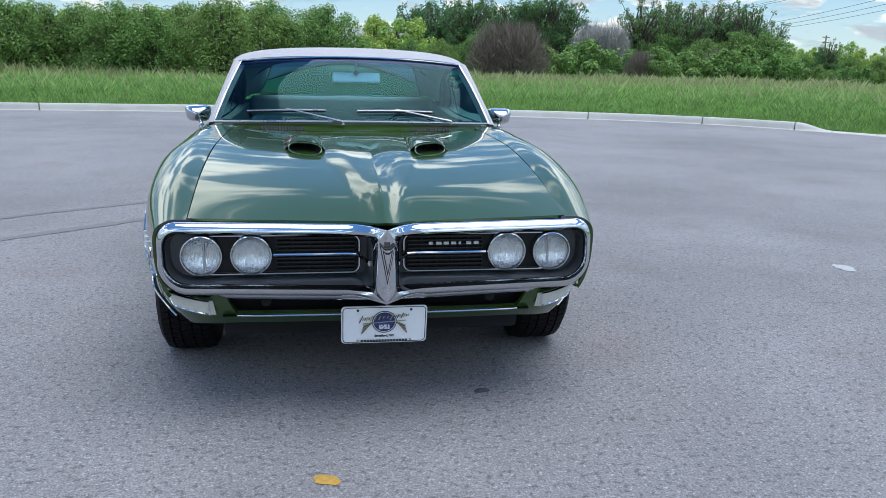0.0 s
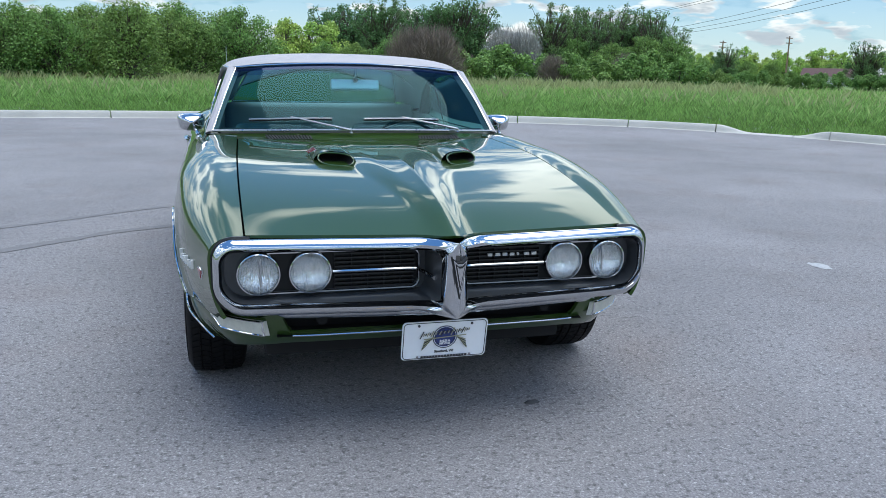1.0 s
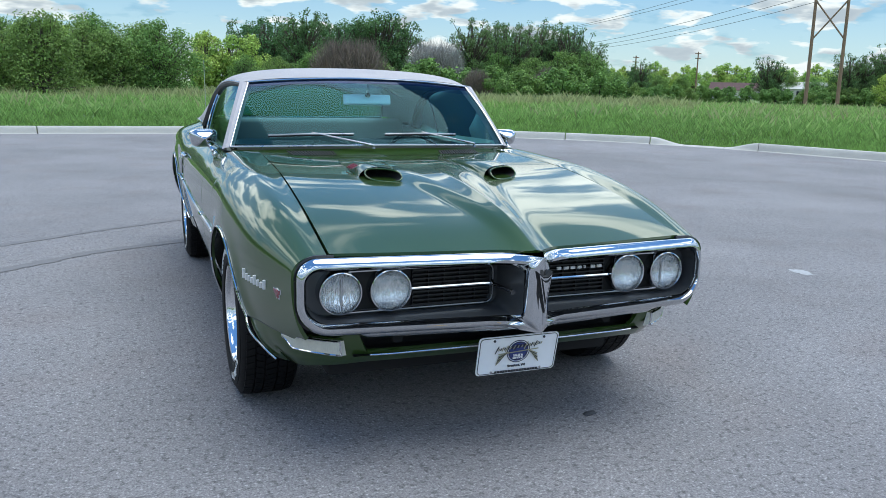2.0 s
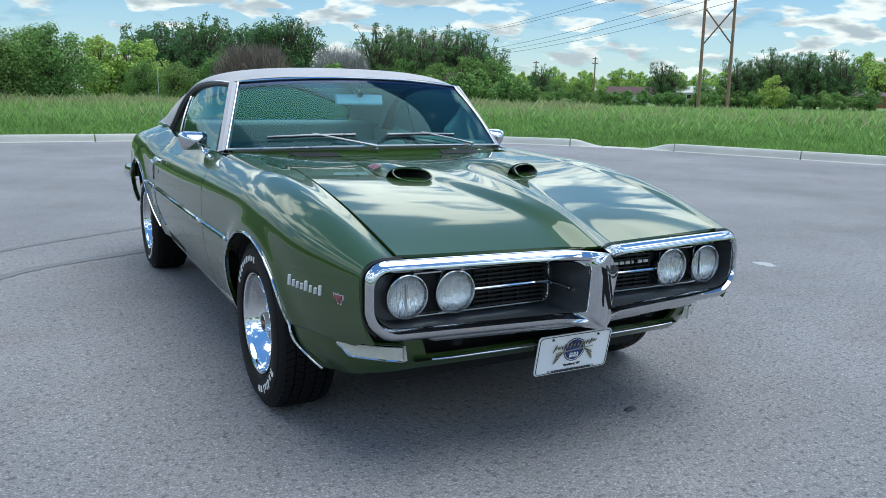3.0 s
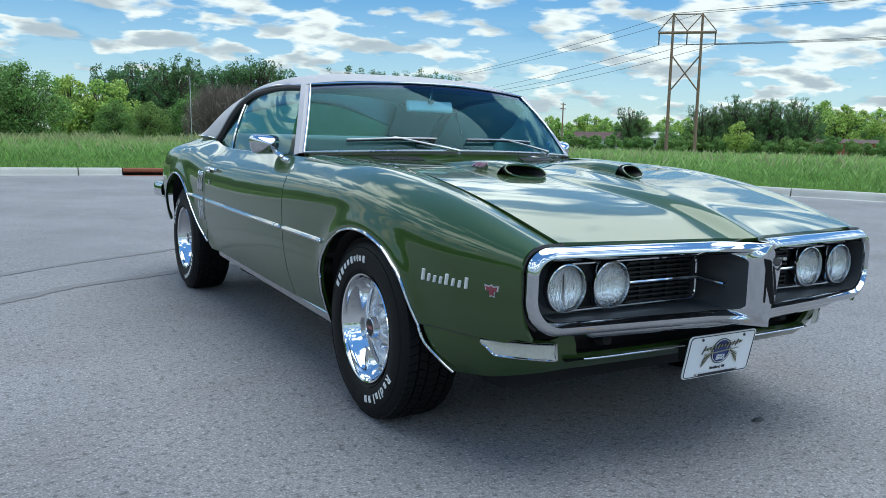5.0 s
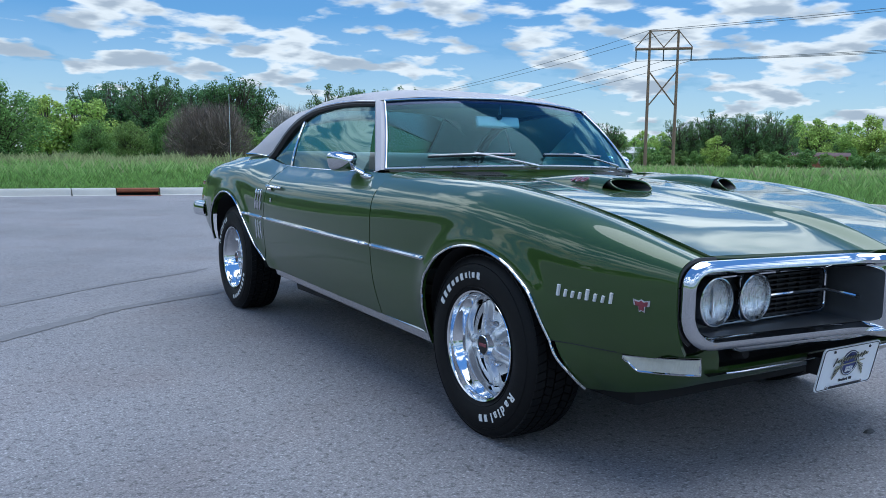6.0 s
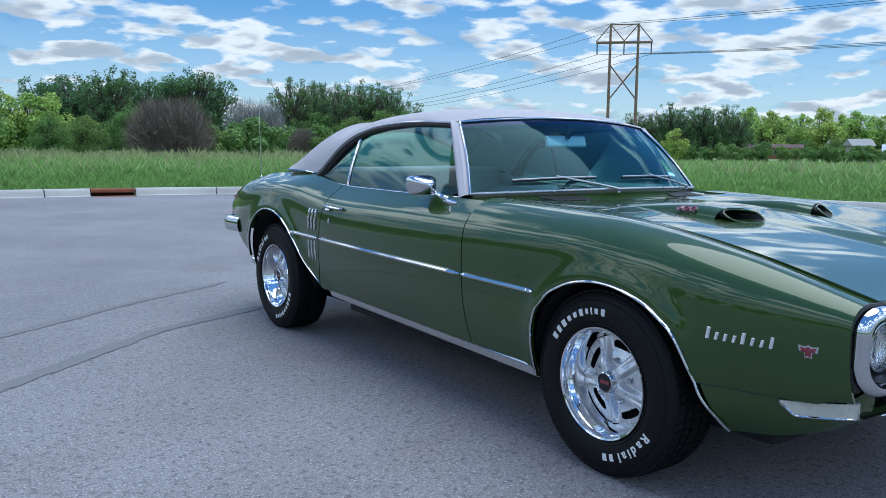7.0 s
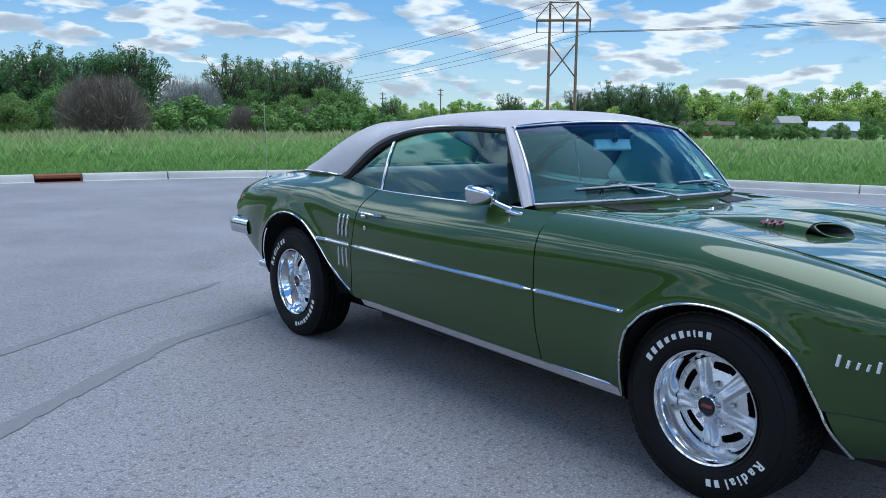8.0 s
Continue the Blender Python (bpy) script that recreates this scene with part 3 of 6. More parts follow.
ARCH_R = [(3.085, 0.40), (3.06, 0.45), (3.0, 0.56), (2.9, 0.664), (2.8, 0.714), (2.66, 0.733), (2.52, 0.706), (2.35, 0.60), (2.2, 0.455), (2.08, 0.365), (1.98, 0.27)]
_af = spline([p[0] for p in ARCH_F][::-1], [p[1] for p in ARCH_F][::-1])
_ar = spline([p[0] for p in ARCH_R][::-1], [p[1] for p in ARCH_R][::-1])


def low(y):
    """The body side's lower edge."""
    if y < -0.376:
        return 0.413 + 0.022 * smooth(-0.69, -0.75, y)
    if y <= 0.348:
        return float(_af(y)[0])
    if 1.98 <= y <= 3.085:
        return max(float(_ar(y)[0]), 0.288 + 0.028 * (min(y, 2.3) - 0.34))
    if y > 3.085:
        return lerp(0.40, 0.62, (y - 3.085) / 0.4)
    return 0.288 + 0.028 * (y - 0.34)


def flare(y, z):
    f = 0.0
    for pts, a, b in ((RIM_F, -0.6, 0.55), (RIM_R, 1.9, 3.3)):
        if a < y < b:
            d2 = float(((pts - (y, z)) ** 2).sum(axis=1).min())
            f += 0.014 * math.exp(-d2 / 0.0024)
    return f


RIM_F = np.array([(y, float(_af(y)[0])) for y in np.linspace(-0.376, 0.348, 160)])
RIM_R = np.array([(y, float(_ar(y)[0])) for y in np.linspace(1.98, 3.085, 160)])


def section(y, first=0):
    """A dense half section of the side at y, from the leading line `first` down: rows of (half width, height)."""
    P = np.array([ln(y) for ln in LINES])[first:]
    d = np.concatenate(([0], np.cumsum(np.linalg.norm(np.diff(P, axis=0), axis=1) ** 0.7)))
    s = spline(d, P)
    return np.array([s(t) for t in np.linspace(0, d[-1], 72)])


def side_rows(ys, first, skew0=0.0, skew1=0.0, n=40, sign=-1, bottom=None):
    """Points of a side panel between the first and the last of ys."""
    rows = []
    for y in ys:
        s = (y - ys[0]) / (ys[-1] - ys[0])
        k = lerp(skew0, skew1, s)
        sec = section(y, first)
        zl = (bottom or low)(y)
        z = sec[:, 1]
        keep = z >= zl
        m = int(np.argmin(keep)) if not keep.all() else len(z)
        cut = sec[:m]
        if m < len(z) and m > 0:
            f = (z[m - 1] - zl) / max(z[m - 1] - z[m], 1e-6)
            cut = np.vstack((cut, sec[m - 1] + f * (sec[m] - sec[m - 1])))
        L_ = np.concatenate(([0], np.cumsum(np.linalg.norm(np.diff(cut, axis=0), axis=1))))
        q = np.linspace(0, L_[-1], n)
        xs, zs = np.interp(q, L_, cut[:, 0]), np.interp(q, L_, cut[:, 1])
        row = []
        for x, zz in zip(xs, zs):
            yy = y + k * (zz - 0.62)
            row.append((sign * (x + flare(yy, zz)), yy, zz))
        rows.append(row)
    return rows


def spread(a, b, n, extra=()):
    v = sorted(set([round(float(t), 4) for t in np.linspace(a, b, n)] + [e for e in extra if a < e < b]))
    return v


FINE_F = [0.348 - 0.004 * i for i in range(14)] + [-0.376 + 0.008 * i for i in range(12)]
FINE_R = [3.085 - 0.006 * i for i in range(16)]


def face_y(h):
    """Front face of the bumper at half width h."""
    h = abs(h)
    y = -0.820 - 0.083 * max(0.0, 1 - h / 0.74) - 0.086 * math.exp(-((h / 0.050) ** 4))
    if h > 0.66:
        y += 0.010 * ((h - 0.66) / 0.10) ** 2
    return y


def nose(x):
    """How far the hood's front edge runs ahead of its corners at half width x: it follows the back of the bumper."""
    x = abs(x)
    return -0.021 - 0.083 * max(0.0, 1 - x / 0.74) - 0.060 * math.exp(-((x / 0.060) ** 2))


def hood_half(y):
    return float(LINES[0](y)[0]) - 0.006


def hood_z(x, y):
    zc, ze = float(HOOD_C(y)[0]), float(LINES[0](y)[1])
    z = ze + (zc - ze) * (1 - (abs(x) / hood_half(y)) ** 2.0)
    w = 0.035 + 0.15 * smooth(-0.8, 0.1, y)
    e = 0.030 + 0.05 * smooth(-0.7, 0.2, y)
    z += 0.016 * (1 - smooth(w - e, w + e, abs(x))) * smooth(-0.80, -0.45, y) * (1 - 0.85 * smooth(0.1, 0.6, y))
    z += 0.007 * math.exp(-abs(x) / 0.03) * (1 - smooth(-0.25, 0.1, y))
    return z


HOOD_C = spline([-0.765, -0.6, -0.4, -0.15, 0.15, 0.45, 0.65], [0.704, 0.761, 0.805, 0.844, 0.868, 0.878, 0.879])


def shifted(x, y):
    return y + nose(x) * (1 - smooth(-0.765, 0.15, y))


def build_body():
    for sign, side in ((-1, "right"), (1, "left")):
        bm = bmesh.new()
        panel(bm, side_rows(spread(-0.790, 0.742, 70, FINE_F), 0, 0, 0, 44, sign))
        part("front_fender", bm, PAINT, CAR)
        bm = bmesh.new()
        panel(bm, side_rows(spread(0.748, 2.026, 50), 1, 0.0, -0.22, 40, sign))
        part("door", bm, PAINT, CAR)
        bm = bmesh.new()
        panel(bm, side_rows(spread(2.033, 3.5, 70, FINE_R), 1, -0.22, 0.0, 44, sign))
        part("quarter_panel", bm, PAINT, CAR)
        # rocker moulding below the door
        bm = bmesh.new()
        rows = []
        for y in np.linspace(0.35, 2.10, 30):
            z = low(y)
            rows.append([(sign * (0.806), y, z + 0.004), (sign * 0.814, y, z - 0.004), (sign * 0.808, y, z - 0.040), (sign * 0.785, y, z - 0.054), (sign * 0.70, y, z - 0.056)])
        grid(bm, rows)
        part("rocker_moulding", bm, BRIGHT, CAR, "brushed bright rocker moulding")
        bm = bmesh.new()
        tube(bm, [(sign * 0.822, y, low(y)) for y in np.linspace(0.35, 2.05, 30)], 0.0075)
        part("rocker_trim", bm, CHROME, CAR)
        # arch trims
        for pts, ys in ((ARCH_F, None), (ARCH_R, None)):
            a, b = (0.345, -0.376) if pts is ARCH_F else (3.083, 2.09)
            path = []
            ys = np.concatenate((np.linspace(a, a - 0.06, 10), np.linspace(a - 0.07, b, 60))) if pts is ARCH_F else np.linspace(a, b, 70)
            for y in ys:
                r = side_rows([y, y + 1e-4], 1, 0, 0, 6, sign)[0][-1]
                path.append((r[0] + sign * 0.003, r[1], r[2] - 0.002))
            if pts is ARCH_F:
                x_end = abs(path[-1][0])
                for s in np.linspace(0.12, 1, 8):
                    z = lerp(0.413, 0.264, s)
                    x_val = 0.840 - 0.085 * ((0.436 - z) / 0.17) ** 2.2
                    path.append((sign * lerp(x_end, x_val, smooth(0, 0.7, s)), lerp(-0.376, -0.440, s), z))
            bm = bmesh.new()
            tube(bm, path, 0.0050, seg=8)
            part("arch_trim", bm, CHROME, CAR, "chrome wheel arch trim")
        # side moulding in two lengths
        for y0, y1 in ((0.31, 0.744), (0.752, 2.02), (2.04, 2.36)):
            bm = bmesh.new()
            path = []
            for y in np.linspace(y0, y1, 30):
                z = 0.588 + 0.0165 * (y - 0.32)
                sec = section(y, 1)
                x = float(np.interp(-z, -sec[:, 1], sec[:, 0]))
                path.append((sign * (x + 0.003 + flare(y, z)), y, z))
            tube(bm, path, [0.004] + [0.0095] * 28 + [0.004], seg=8)
            part("side_moulding", bm, CHROME, CAR, "slim chrome side moulding")
        # wheel houses
        for cy, lip in ((0.0, 0.39), (2.745, 0.42)):
            bm = bmesh.new()
            rows = []
            for k in range(25):
                a = math.pi * (k / 24)
                rows.append([(sign * x, cy + lip * math.cos(a), 0.30 + lip * math.sin(a) * (0.93 if cy < 1 else 0.98)) for x in (0.52, 0.70, lerp(0.775, 0.865, math.sin(a) ** 0.7))])
            grid(bm, rows)
            vs = [bm.verts.new((sign * 0.52, cy + lip * math.cos(math.pi * k / 23), 0.30 + lip * math.sin(math.pi * k / 23))) for k in range(24)]
            bm.faces.new(vs)
            part("wheel_house", bm, DARK, CAR)
    # hood
    bm = bmesh.new()
    xs = [math.copysign(abs(s) ** 1.15, s) for s in np.linspace(-1, 1, 121)]
    ys = np.linspace(-0.765, 0.605, 80)
    panel(bm, [[(k * hood_half(y), shifted(k * hood_half(y), y), hood_z(k * hood_half(y), y)) for k in xs] for y in ys], 0.010)
    part("hood", bm, PAINT, CAR)
    # trunk lid and tail
    bm = bmesh.new()
    rows = []
    for y in np.linspace(2.70, 3.52, 30):
        e = LINES[0](min(y, 3.5))
        rows.append([(s * e[0] * 0.995, y + 0.06 * (1 - s * s) * smooth(2.7, 3.5, y), e[1] + 0.012 * (1 - s * s)) for s in np.linspace(-1, 1, 31)])
    panel(bm, rows)
    part("trunk_lid", bm, PAINT, CAR)
    bm = bmesh.new()
    rows = []
    for z in np.linspace(0.54, 0.86, 24):
        w = 0.80 if z < 0.7 else lerp(0.80, 0.64, ((z - 0.7) / 0.16) ** 1.5)
        rows.append([(s * w, 3.49 + 0.09 * (1 - s * s) + 0.05 * math.sin((z - 0.54) / 0.35 * math.pi), z) for s in np.linspace(-1, 1, 31)])
    panel(bm, rows)
    part("tail_panel", bm, PAINT, CAR)
    # dark floor and inner structure
    bm = bmesh.new()
    box(bm, (-0.58, -0.48, 0.185), (0.58, 3.15, 0.42), 0.03)
    part("chassis", bm, DARK, CAR)
    bm = bmesh.new()
    box(bm, (-0.70, 0.42, 0.20), (0.70, 2.05, 0.40), 0.03)
    part("floor_pan", bm, DARK, CAR)
    bm = bmesh.new()
    box(bm, (-0.58, -0.66, 0.43), (0.58, 0.60, 0.685), 0.03)
    part("engine_bay", bm, DARK, CAR)
    bm = bmesh.new()
    box(bm, (-0.53, 2.62, 0.45), (0.53, 3.45, 0.86), 0.03)
    part("trunk_box", bm, DARK, CAR)


build_body()


# ---------------- the car: cabin ----------------
def ws_point(s, u):
    """Windscreen: s from -1 to 1 across, u from 0 (cowl) to 1 (header)."""
    a = abs(s)
    lo = Vector((0.735 * s, 0.69 + 0.215 * a**2.3, 0.922 - 0.020 * a**2))
    hi = Vector((0.605 * s, 1.085 + 0.080 * a**2.2, 1.245 - 0.030 * a**2))
    p = lo.lerp(hi, u)
    b = math.sin(math.pi * u) * 0.012
    return p + Vector((0, -b, b))


ROOF_S = [(0, 1.085, 1.250), (0, 1.30, 1.296), (0, 1.55, 1.306), (0, 1.85, 1.301), (0, 2.08, 1.286), (0.0, 2.30, 1.260), (0.30, 2.325, 1.250), (0.49, 2.38, 1.228), (0.56, 2.57, 1.145), (0.61, 2.80, 0.990)]
ROOF_E = [(0.640, 1.172, 1.216), (0.660, 1.36, 1.224), (0.668, 1.56, 1.222), (0.674, 1.81, 1.204), (0.682, 2.01, 1.156), (0.694, 2.16, 1.088), (0.708, 2.26, 1.02), (0.725, 2.36, 0.955), (0.733, 2.52, 0.958), (0.738, 2.74, 0.962)]
ROOF_M = [(0.45, 1.13, 1.256), (0.60, 1.33, 1.298), (0.615, 1.555, 1.304), (0.62, 1.83, 1.294), (0.63, 2.05, 1.280), (0.645, 2.25, 1.252), (0.665, 2.34, 1.222), (0.685, 2.42, 1.155), (0.70, 2.58, 1.085), (0.695, 2.78, 1.00)]
_k = list(range(len(ROOF_S)))
RS, RM, RE = spline(_k, ROOF_S), spline(_k, ROOF_M), spline(_k, ROOF_E)


def roof_point(v, t):
    a, b, c = RS(v), RM(v), RE(v)
    return (1 - t) ** 2 * a + 2 * t * (1 - t) * b + t * t * c


def belt(y):
    p = LINES[1](y)
    return float(p[0]), float(p[1])


def build_cabin():
    # vinyl roof with sail panels
    bm = bmesh.new()
    V = np.linspace(0, 9, 82)
    for sign in (-1, 1):
        rows = []
        for v in V:
            pts = [roof_point(v, t) for t in np.linspace(0, 1, 26)]
            e, pr = pts[-1], pts[-2]
            d = (e - pr) / np.linalg.norm(e - pr)
            pts.append(e + d * 0.004 + np.array((-0.012, 0, -0.008)))
            rows.append([(sign * p[0], p[1], p[2]) for p in pts])
        grid(bm, rows)
    bmesh.ops.remove_doubles(bm, verts=bm.verts, dist=1e-4)
    part("vinyl_roof", bm, VINYL, CAR, "pale grey grained vinyl roof covering")
    bm = bmesh.new()
    rows = []
    for sign in (1,):
        for v in np.linspace(0, 5, 30):
            pts = [roof_point(v, t) for t in np.linspace(0, 1, 14)]
            r = [(-p[0] * 0.985, p[1], p[2] - 0.022) for p in pts[::-1]] + [(p[0] * 0.985, p[1], p[2] - 0.022) for p in pts[1:]]
            rows.append(r)
    grid(bm, rows)
    part("headliner", bm, LINER, CAR)
    for sign in (-1, 1):
        # inner sail panel trim
        bm = bmesh.new()
        rows = []
        for v in np.linspace(5, 9, 20):
            rows.append([(sign * (p[0] * 0.97 - 0.006), p[1], p[2] - 0.012) for p in (roof_point(v, t) for t in np.linspace(0.0 if v > 6.5 else 0.55, 1, 8))])
        grid(bm, rows)
        part("sail_trim", bm, LINER, CAR)
        # black seal round the side windows
        path = [(sign * (p[0] - 0.010), p[1] - 0.020 * smooth(3, 6, v), p[2] - 0.014) for v, p in ((v, RE(v)) for v in np.linspace(0.0, 7.0, 60))]
        bm = bmesh.new()
        tube(bm, path, [0.013 + 0.019 * smooth(1.5, 5.5, 7 * i / 59) for i in range(60)], seg=8)
        part("window_seal", bm, BLACK, CAR, "black rubber side window seal")
        bm = bmesh.new()
        tube(bm, [(sign * (p[0] + 0.003), p[1], p[2] - 0.001) for p in (RE(v) for v in np.linspace(0.0, 7.0, 60))], 0.005, seg=6)
        part("drip_rail", bm, BRIGHT, CAR)
        # vinyl base moulding
        bm = bmesh.new()
        tube(bm, [(sign * (p[0] + 0.004), p[1], p[2] + 0.001) for p in (RE(v) for v in np.linspace(7.0, 9, 14))], 0.005, seg=6)
        part("vinyl_moulding", bm, CHROME, CAR)

        # side glass: door pane and quarter pane
        def pane(v0, v1, n=24):
            rows = []
            for v in np.linspace(v0, v1, n):
                t = RE(v)
                top = Vector((t[0] - 0.016, t[1], t[2] - 0.010))
                yb = lerp(0.945, 2.34, (v / 7.0) ** 0.50)
                bx, bz = belt(yb)
                bot = Vector((bx - 0.020, yb, bz - 0.012))
                rows.append([(sign * (p.x + 0.010 * math.sin(math.pi * u)), p.y, p.z) for u, p in ((u, bot.lerp(top, u)) for u in np.linspace(0, 1, 10))])
            return rows

        bm = bmesh.new()
        R_ = pane(0.02, 3.62, 40)
        grid(bm, R_)
        g = part("door_window", bm, GLASS_S, CAR, "tinted frameless door window, wound up")
        g.visible_shadow = False
        bm = bmesh.new()
        Q_ = pane(3.68, 7.0)
        grid(bm, Q_)
        g = part("quarter_window", bm, GLASS_S, CAR)
        g.visible_shadow = False
        bm = bmesh.new()
        tube(bm, [Vector(p) + Vector((sign * 0.004, 0, 0)) for p in Q_[0]], 0.0075, seg=6)
        part("window_divider", bm, CHROME, CAR)
        # belt moulding and door-top seal
        bm = bmesh.new()
        path = []
        for y in np.linspace(0.93, 2.30, 40):
            bx, bz = belt(y)
            path.append((sign * (bx - 0.010), y, bz + 0.001))
        tube(bm, path, 0.004, seg=6)
        part("belt_moulding", bm, BRIGHT, CAR)
        # windscreen pillar
        bm = bmesh.new()
        rows = []
        for u in np.linspace(0, 1.0, 20):
            w = ws_point(1.0, u)
            e = Vector((lerp(0.770, 0.645, u), lerp(0.935, 1.178, u), lerp(0.886, 1.216, u)))
            d = (e - w)
            rows.append([(sign * p.x, p.y, p.z) for p in (w + Vector((-0.02, 0.03, -0.01)), w, w + d * 0.3 + Vector((0.012, -0.010, 0.004)), w + d * 0.75 + Vector((0.012, -0.006, 0.003)), e, e + Vector((-0.022, 0.012, 0)))])
        grid(bm, rows)
        part("windscreen_pillar", bm, PILLAR, CAR, "pale grey windscreen pillar")
    # windscreen with its chrome surround
    bm = bmesh.new()
    grid(bm, [[ws_point(s, u) for s in np.linspace(-1, 1, 41)] for u in np.linspace(0, 0.84, 20)])
    g = part("windscreen", bm, GLASS, CAR, "green-tinted curved windscreen")
    g.visible_shadow = False
    bm = bmesh.new()
    grid(bm, [[ws_point(s, u) for s in np.linspace(-1, 1, 41)] for u in np.linspace(0.84, 0.92, 4)])
    g = part("sun_band_fade", bm, TINT_LOW, CAR, "paler lower edge of the shade band")
    g.visible_shadow = False
    bm = bmesh.new()
    grid(bm, [[ws_point(s, u) for s in np.linspace(-1, 1, 41)] for u in np.linspace(0.92, 1.0, 6)])
    g = part("sun_band", bm, TINT, CAR, "dark blue shade band of the windscreen")
    g.visible_shadow = False
    bm = bmesh.new()
    tube(bm, [ws_point(s, 0.0) + Vector((0, -0.004, 0.003)) for s in np.linspace(-1, 1, 41)], 0.006, seg=8)
    part("lower_trim", bm, WIPER, CAR, "dull bright strip below the windscreen")
    rim = [ws_point(1.0, u) for u in np.linspace(0.0, 0.97, 20)] + [ws_point(s, 1.0) for s in np.linspace(1, -1, 41)] + [ws_point(-1.0, u) for u in np.linspace(0.97, 0.0, 20)]
    bm = bmesh.new()
    tube(bm, [p + Vector((0, -0.004, 0.003)) for p in rim], 0.0055, seg=8)
    part("windscreen_trim", bm, BRIGHT, CAR, "chrome windscreen surround")
    # rear window
    bm = bmesh.new()

    def rw(s, u):
        top = Vector((0.48 * s, 2.315 + 0.05 * s * s, 1.250 - 0.030 * s * s))
        bot = Vector((0.60 * s, 2.93 - 0.15 * s * s, 0.968 + 0.010 * s * s))
        p = top.lerp(bot, u)
        return p + Vector((0, 0.012, 0.012)) * math.sin(math.pi * u) * (1 - s * s)

    grid(bm, [[rw(s, u) for s in np.linspace(-1, 1, 25)] for u in np.linspace(0, 1, 14)])
    g = part("rear_window", bm, GLASS_S, CAR)
    g.visible_shadow = False
    bm = bmesh.new()
    rim = [rw(s, 0) for s in np.linspace(-1, 1, 21)] + [rw(1, u) for u in np.linspace(0.05, 0.95, 12)] + [rw(s, 1) for s in np.linspace(1, -1, 21)] + [rw(-1, u) for u in np.linspace(0.95, 0.05, 12)]
    tube(bm, rim, 0.007, seg=6, closed=True)
    part("rear_window_trim", bm, CHROME, CAR)
    # deck between rear window and trunk lid
    bm = bmesh.new()
    rows = []
    for s in np.linspace(-1, 1, 25):
        a = rw(s, 1.0)
        rows.append([(a.x, a.y - 0.05, a.z - 0.03), (a.x, a.y + 0.005, a.z - 0.004), (0.66 * s, max(2.70, a.y + 0.02) if abs(s) < 0.99 else 2.70, 0.955)])
    grid(bm, rows)
    part("deck_filler", bm, PAINT, CAR)
    # cowl with air intake slots
    bm = bmesh.new()
    rows = []
    for s in np.linspace(-1, 1, 61):
        w = ws_point(s * 0.995, 0.0)
        x = w.x
        front = 0.612 if abs(x) < 0.625 else lerp(0.612, 0.735, smooth(0.625, 0.745, abs(x)))
        zf = hood_z(min(abs(x), 0.615), 0.605) if abs(x) < 0.625 else lerp(0.889, 0.884, (abs(x) - 0.625) / 0.13)
        rows.append([(x, lerp(front, w.y + 0.01, u), lerp(zf, w.z - 0.012, u) - 0.006 * math.sin(math.pi * u)) for u in np.linspace(0, 1, 7)])
    grid(bm, rows)
    cowl = part("cowl_panel", bm, PAINT, CAR)
    for sx in (-1, 1):
        for i in range(15):
            x = sx * (0.275 + 0.0145 * i)
            bm = bmesh.new()
            w = ws_point(x / 0.735, 0.0)
            y0, y1 = 0.632, w.y - 0.018
            z0 = 0.8945
            mid = 0.5 * (y0 + y1)
            box(bm, (-0.0048, -0.5 * (y1 - y0), -0.002), (0.0048, 0.5 * (y1 - y0), 0.0035), m=pose(x, mid, lerp(hood_z(abs(x), 0.605), w.z - 0.012, (mid - 0.612) / (w.y + 0.01 - 0.612)) - 0.0045, math.degrees(math.atan2(w.z - 0.012 - hood_z(abs(x), 0.605), w.y + 0.01 - 0.612)), 0, -6 * sx))
            part("air_slot", bm, SLAT, cowl)
    # wipers
    for px, tipx in ((-0.075, -0.36), (0.50, 0.20)):
        base = Vector((px, ws_point(px / 0.735, 0).y - 0.022, 0.912))
        bm = bmesh.new()

        def on(x, u):
            return ws_point(x / (0.735 - 0.13 * u), u) + Vector((0, -0.016, 0.012))

        mid = on(tipx + 0.0, 0.155)
        tube(bm, [base, base + Vector((0, -0.002, 0.014)), base.lerp(mid, 0.35) + Vector((0, -0.010, 0.010)), mid], [0.010, 0.008, 0.0048, 0.0036], seg=6)
        w = part("wiper", bm, WIPER, CAR, "bright metal wiper arm")
        bm = bmesh.new()
        L_ = [on(tipx + d, 0.135 - 0.10 * abs(d) * (0.4 if d < 0 else 0.25)) for d in np.linspace(-0.20, 0.20, 12)]
        tube(bm, L_, 0.0036, seg=6)
        part("wiper_frame", bm, WIPER, w)
        bm = bmesh.new()
        tube(bm, [p + Vector((0, 0.006, -0.008)) for p in L_], 0.004, seg=6)
        part("wiper_blade", bm, BLACK, w)
    # inside
    bm = bmesh.new()
    rows = []
    for s in np.linspace(-1, 1, 21):
        w = ws_point(s * 0.98, 0.0)
        rows.append([(w.x * 0.97, w.y + 0.01, w.z - 0.022), (w.x * 0.97, lerp(w.y, 1.05, 0.5), 0.915), (0.71 * s, 1.06, 0.895), (0.71 * s, 1.09, 0.86), (0.71 * s, 1.05, 0.62), (0.71 * s, 0.9, 0.45)])
    grid(bm, rows)
    part("dashboard", bm, DASH, CAR, "black padded dashboard")
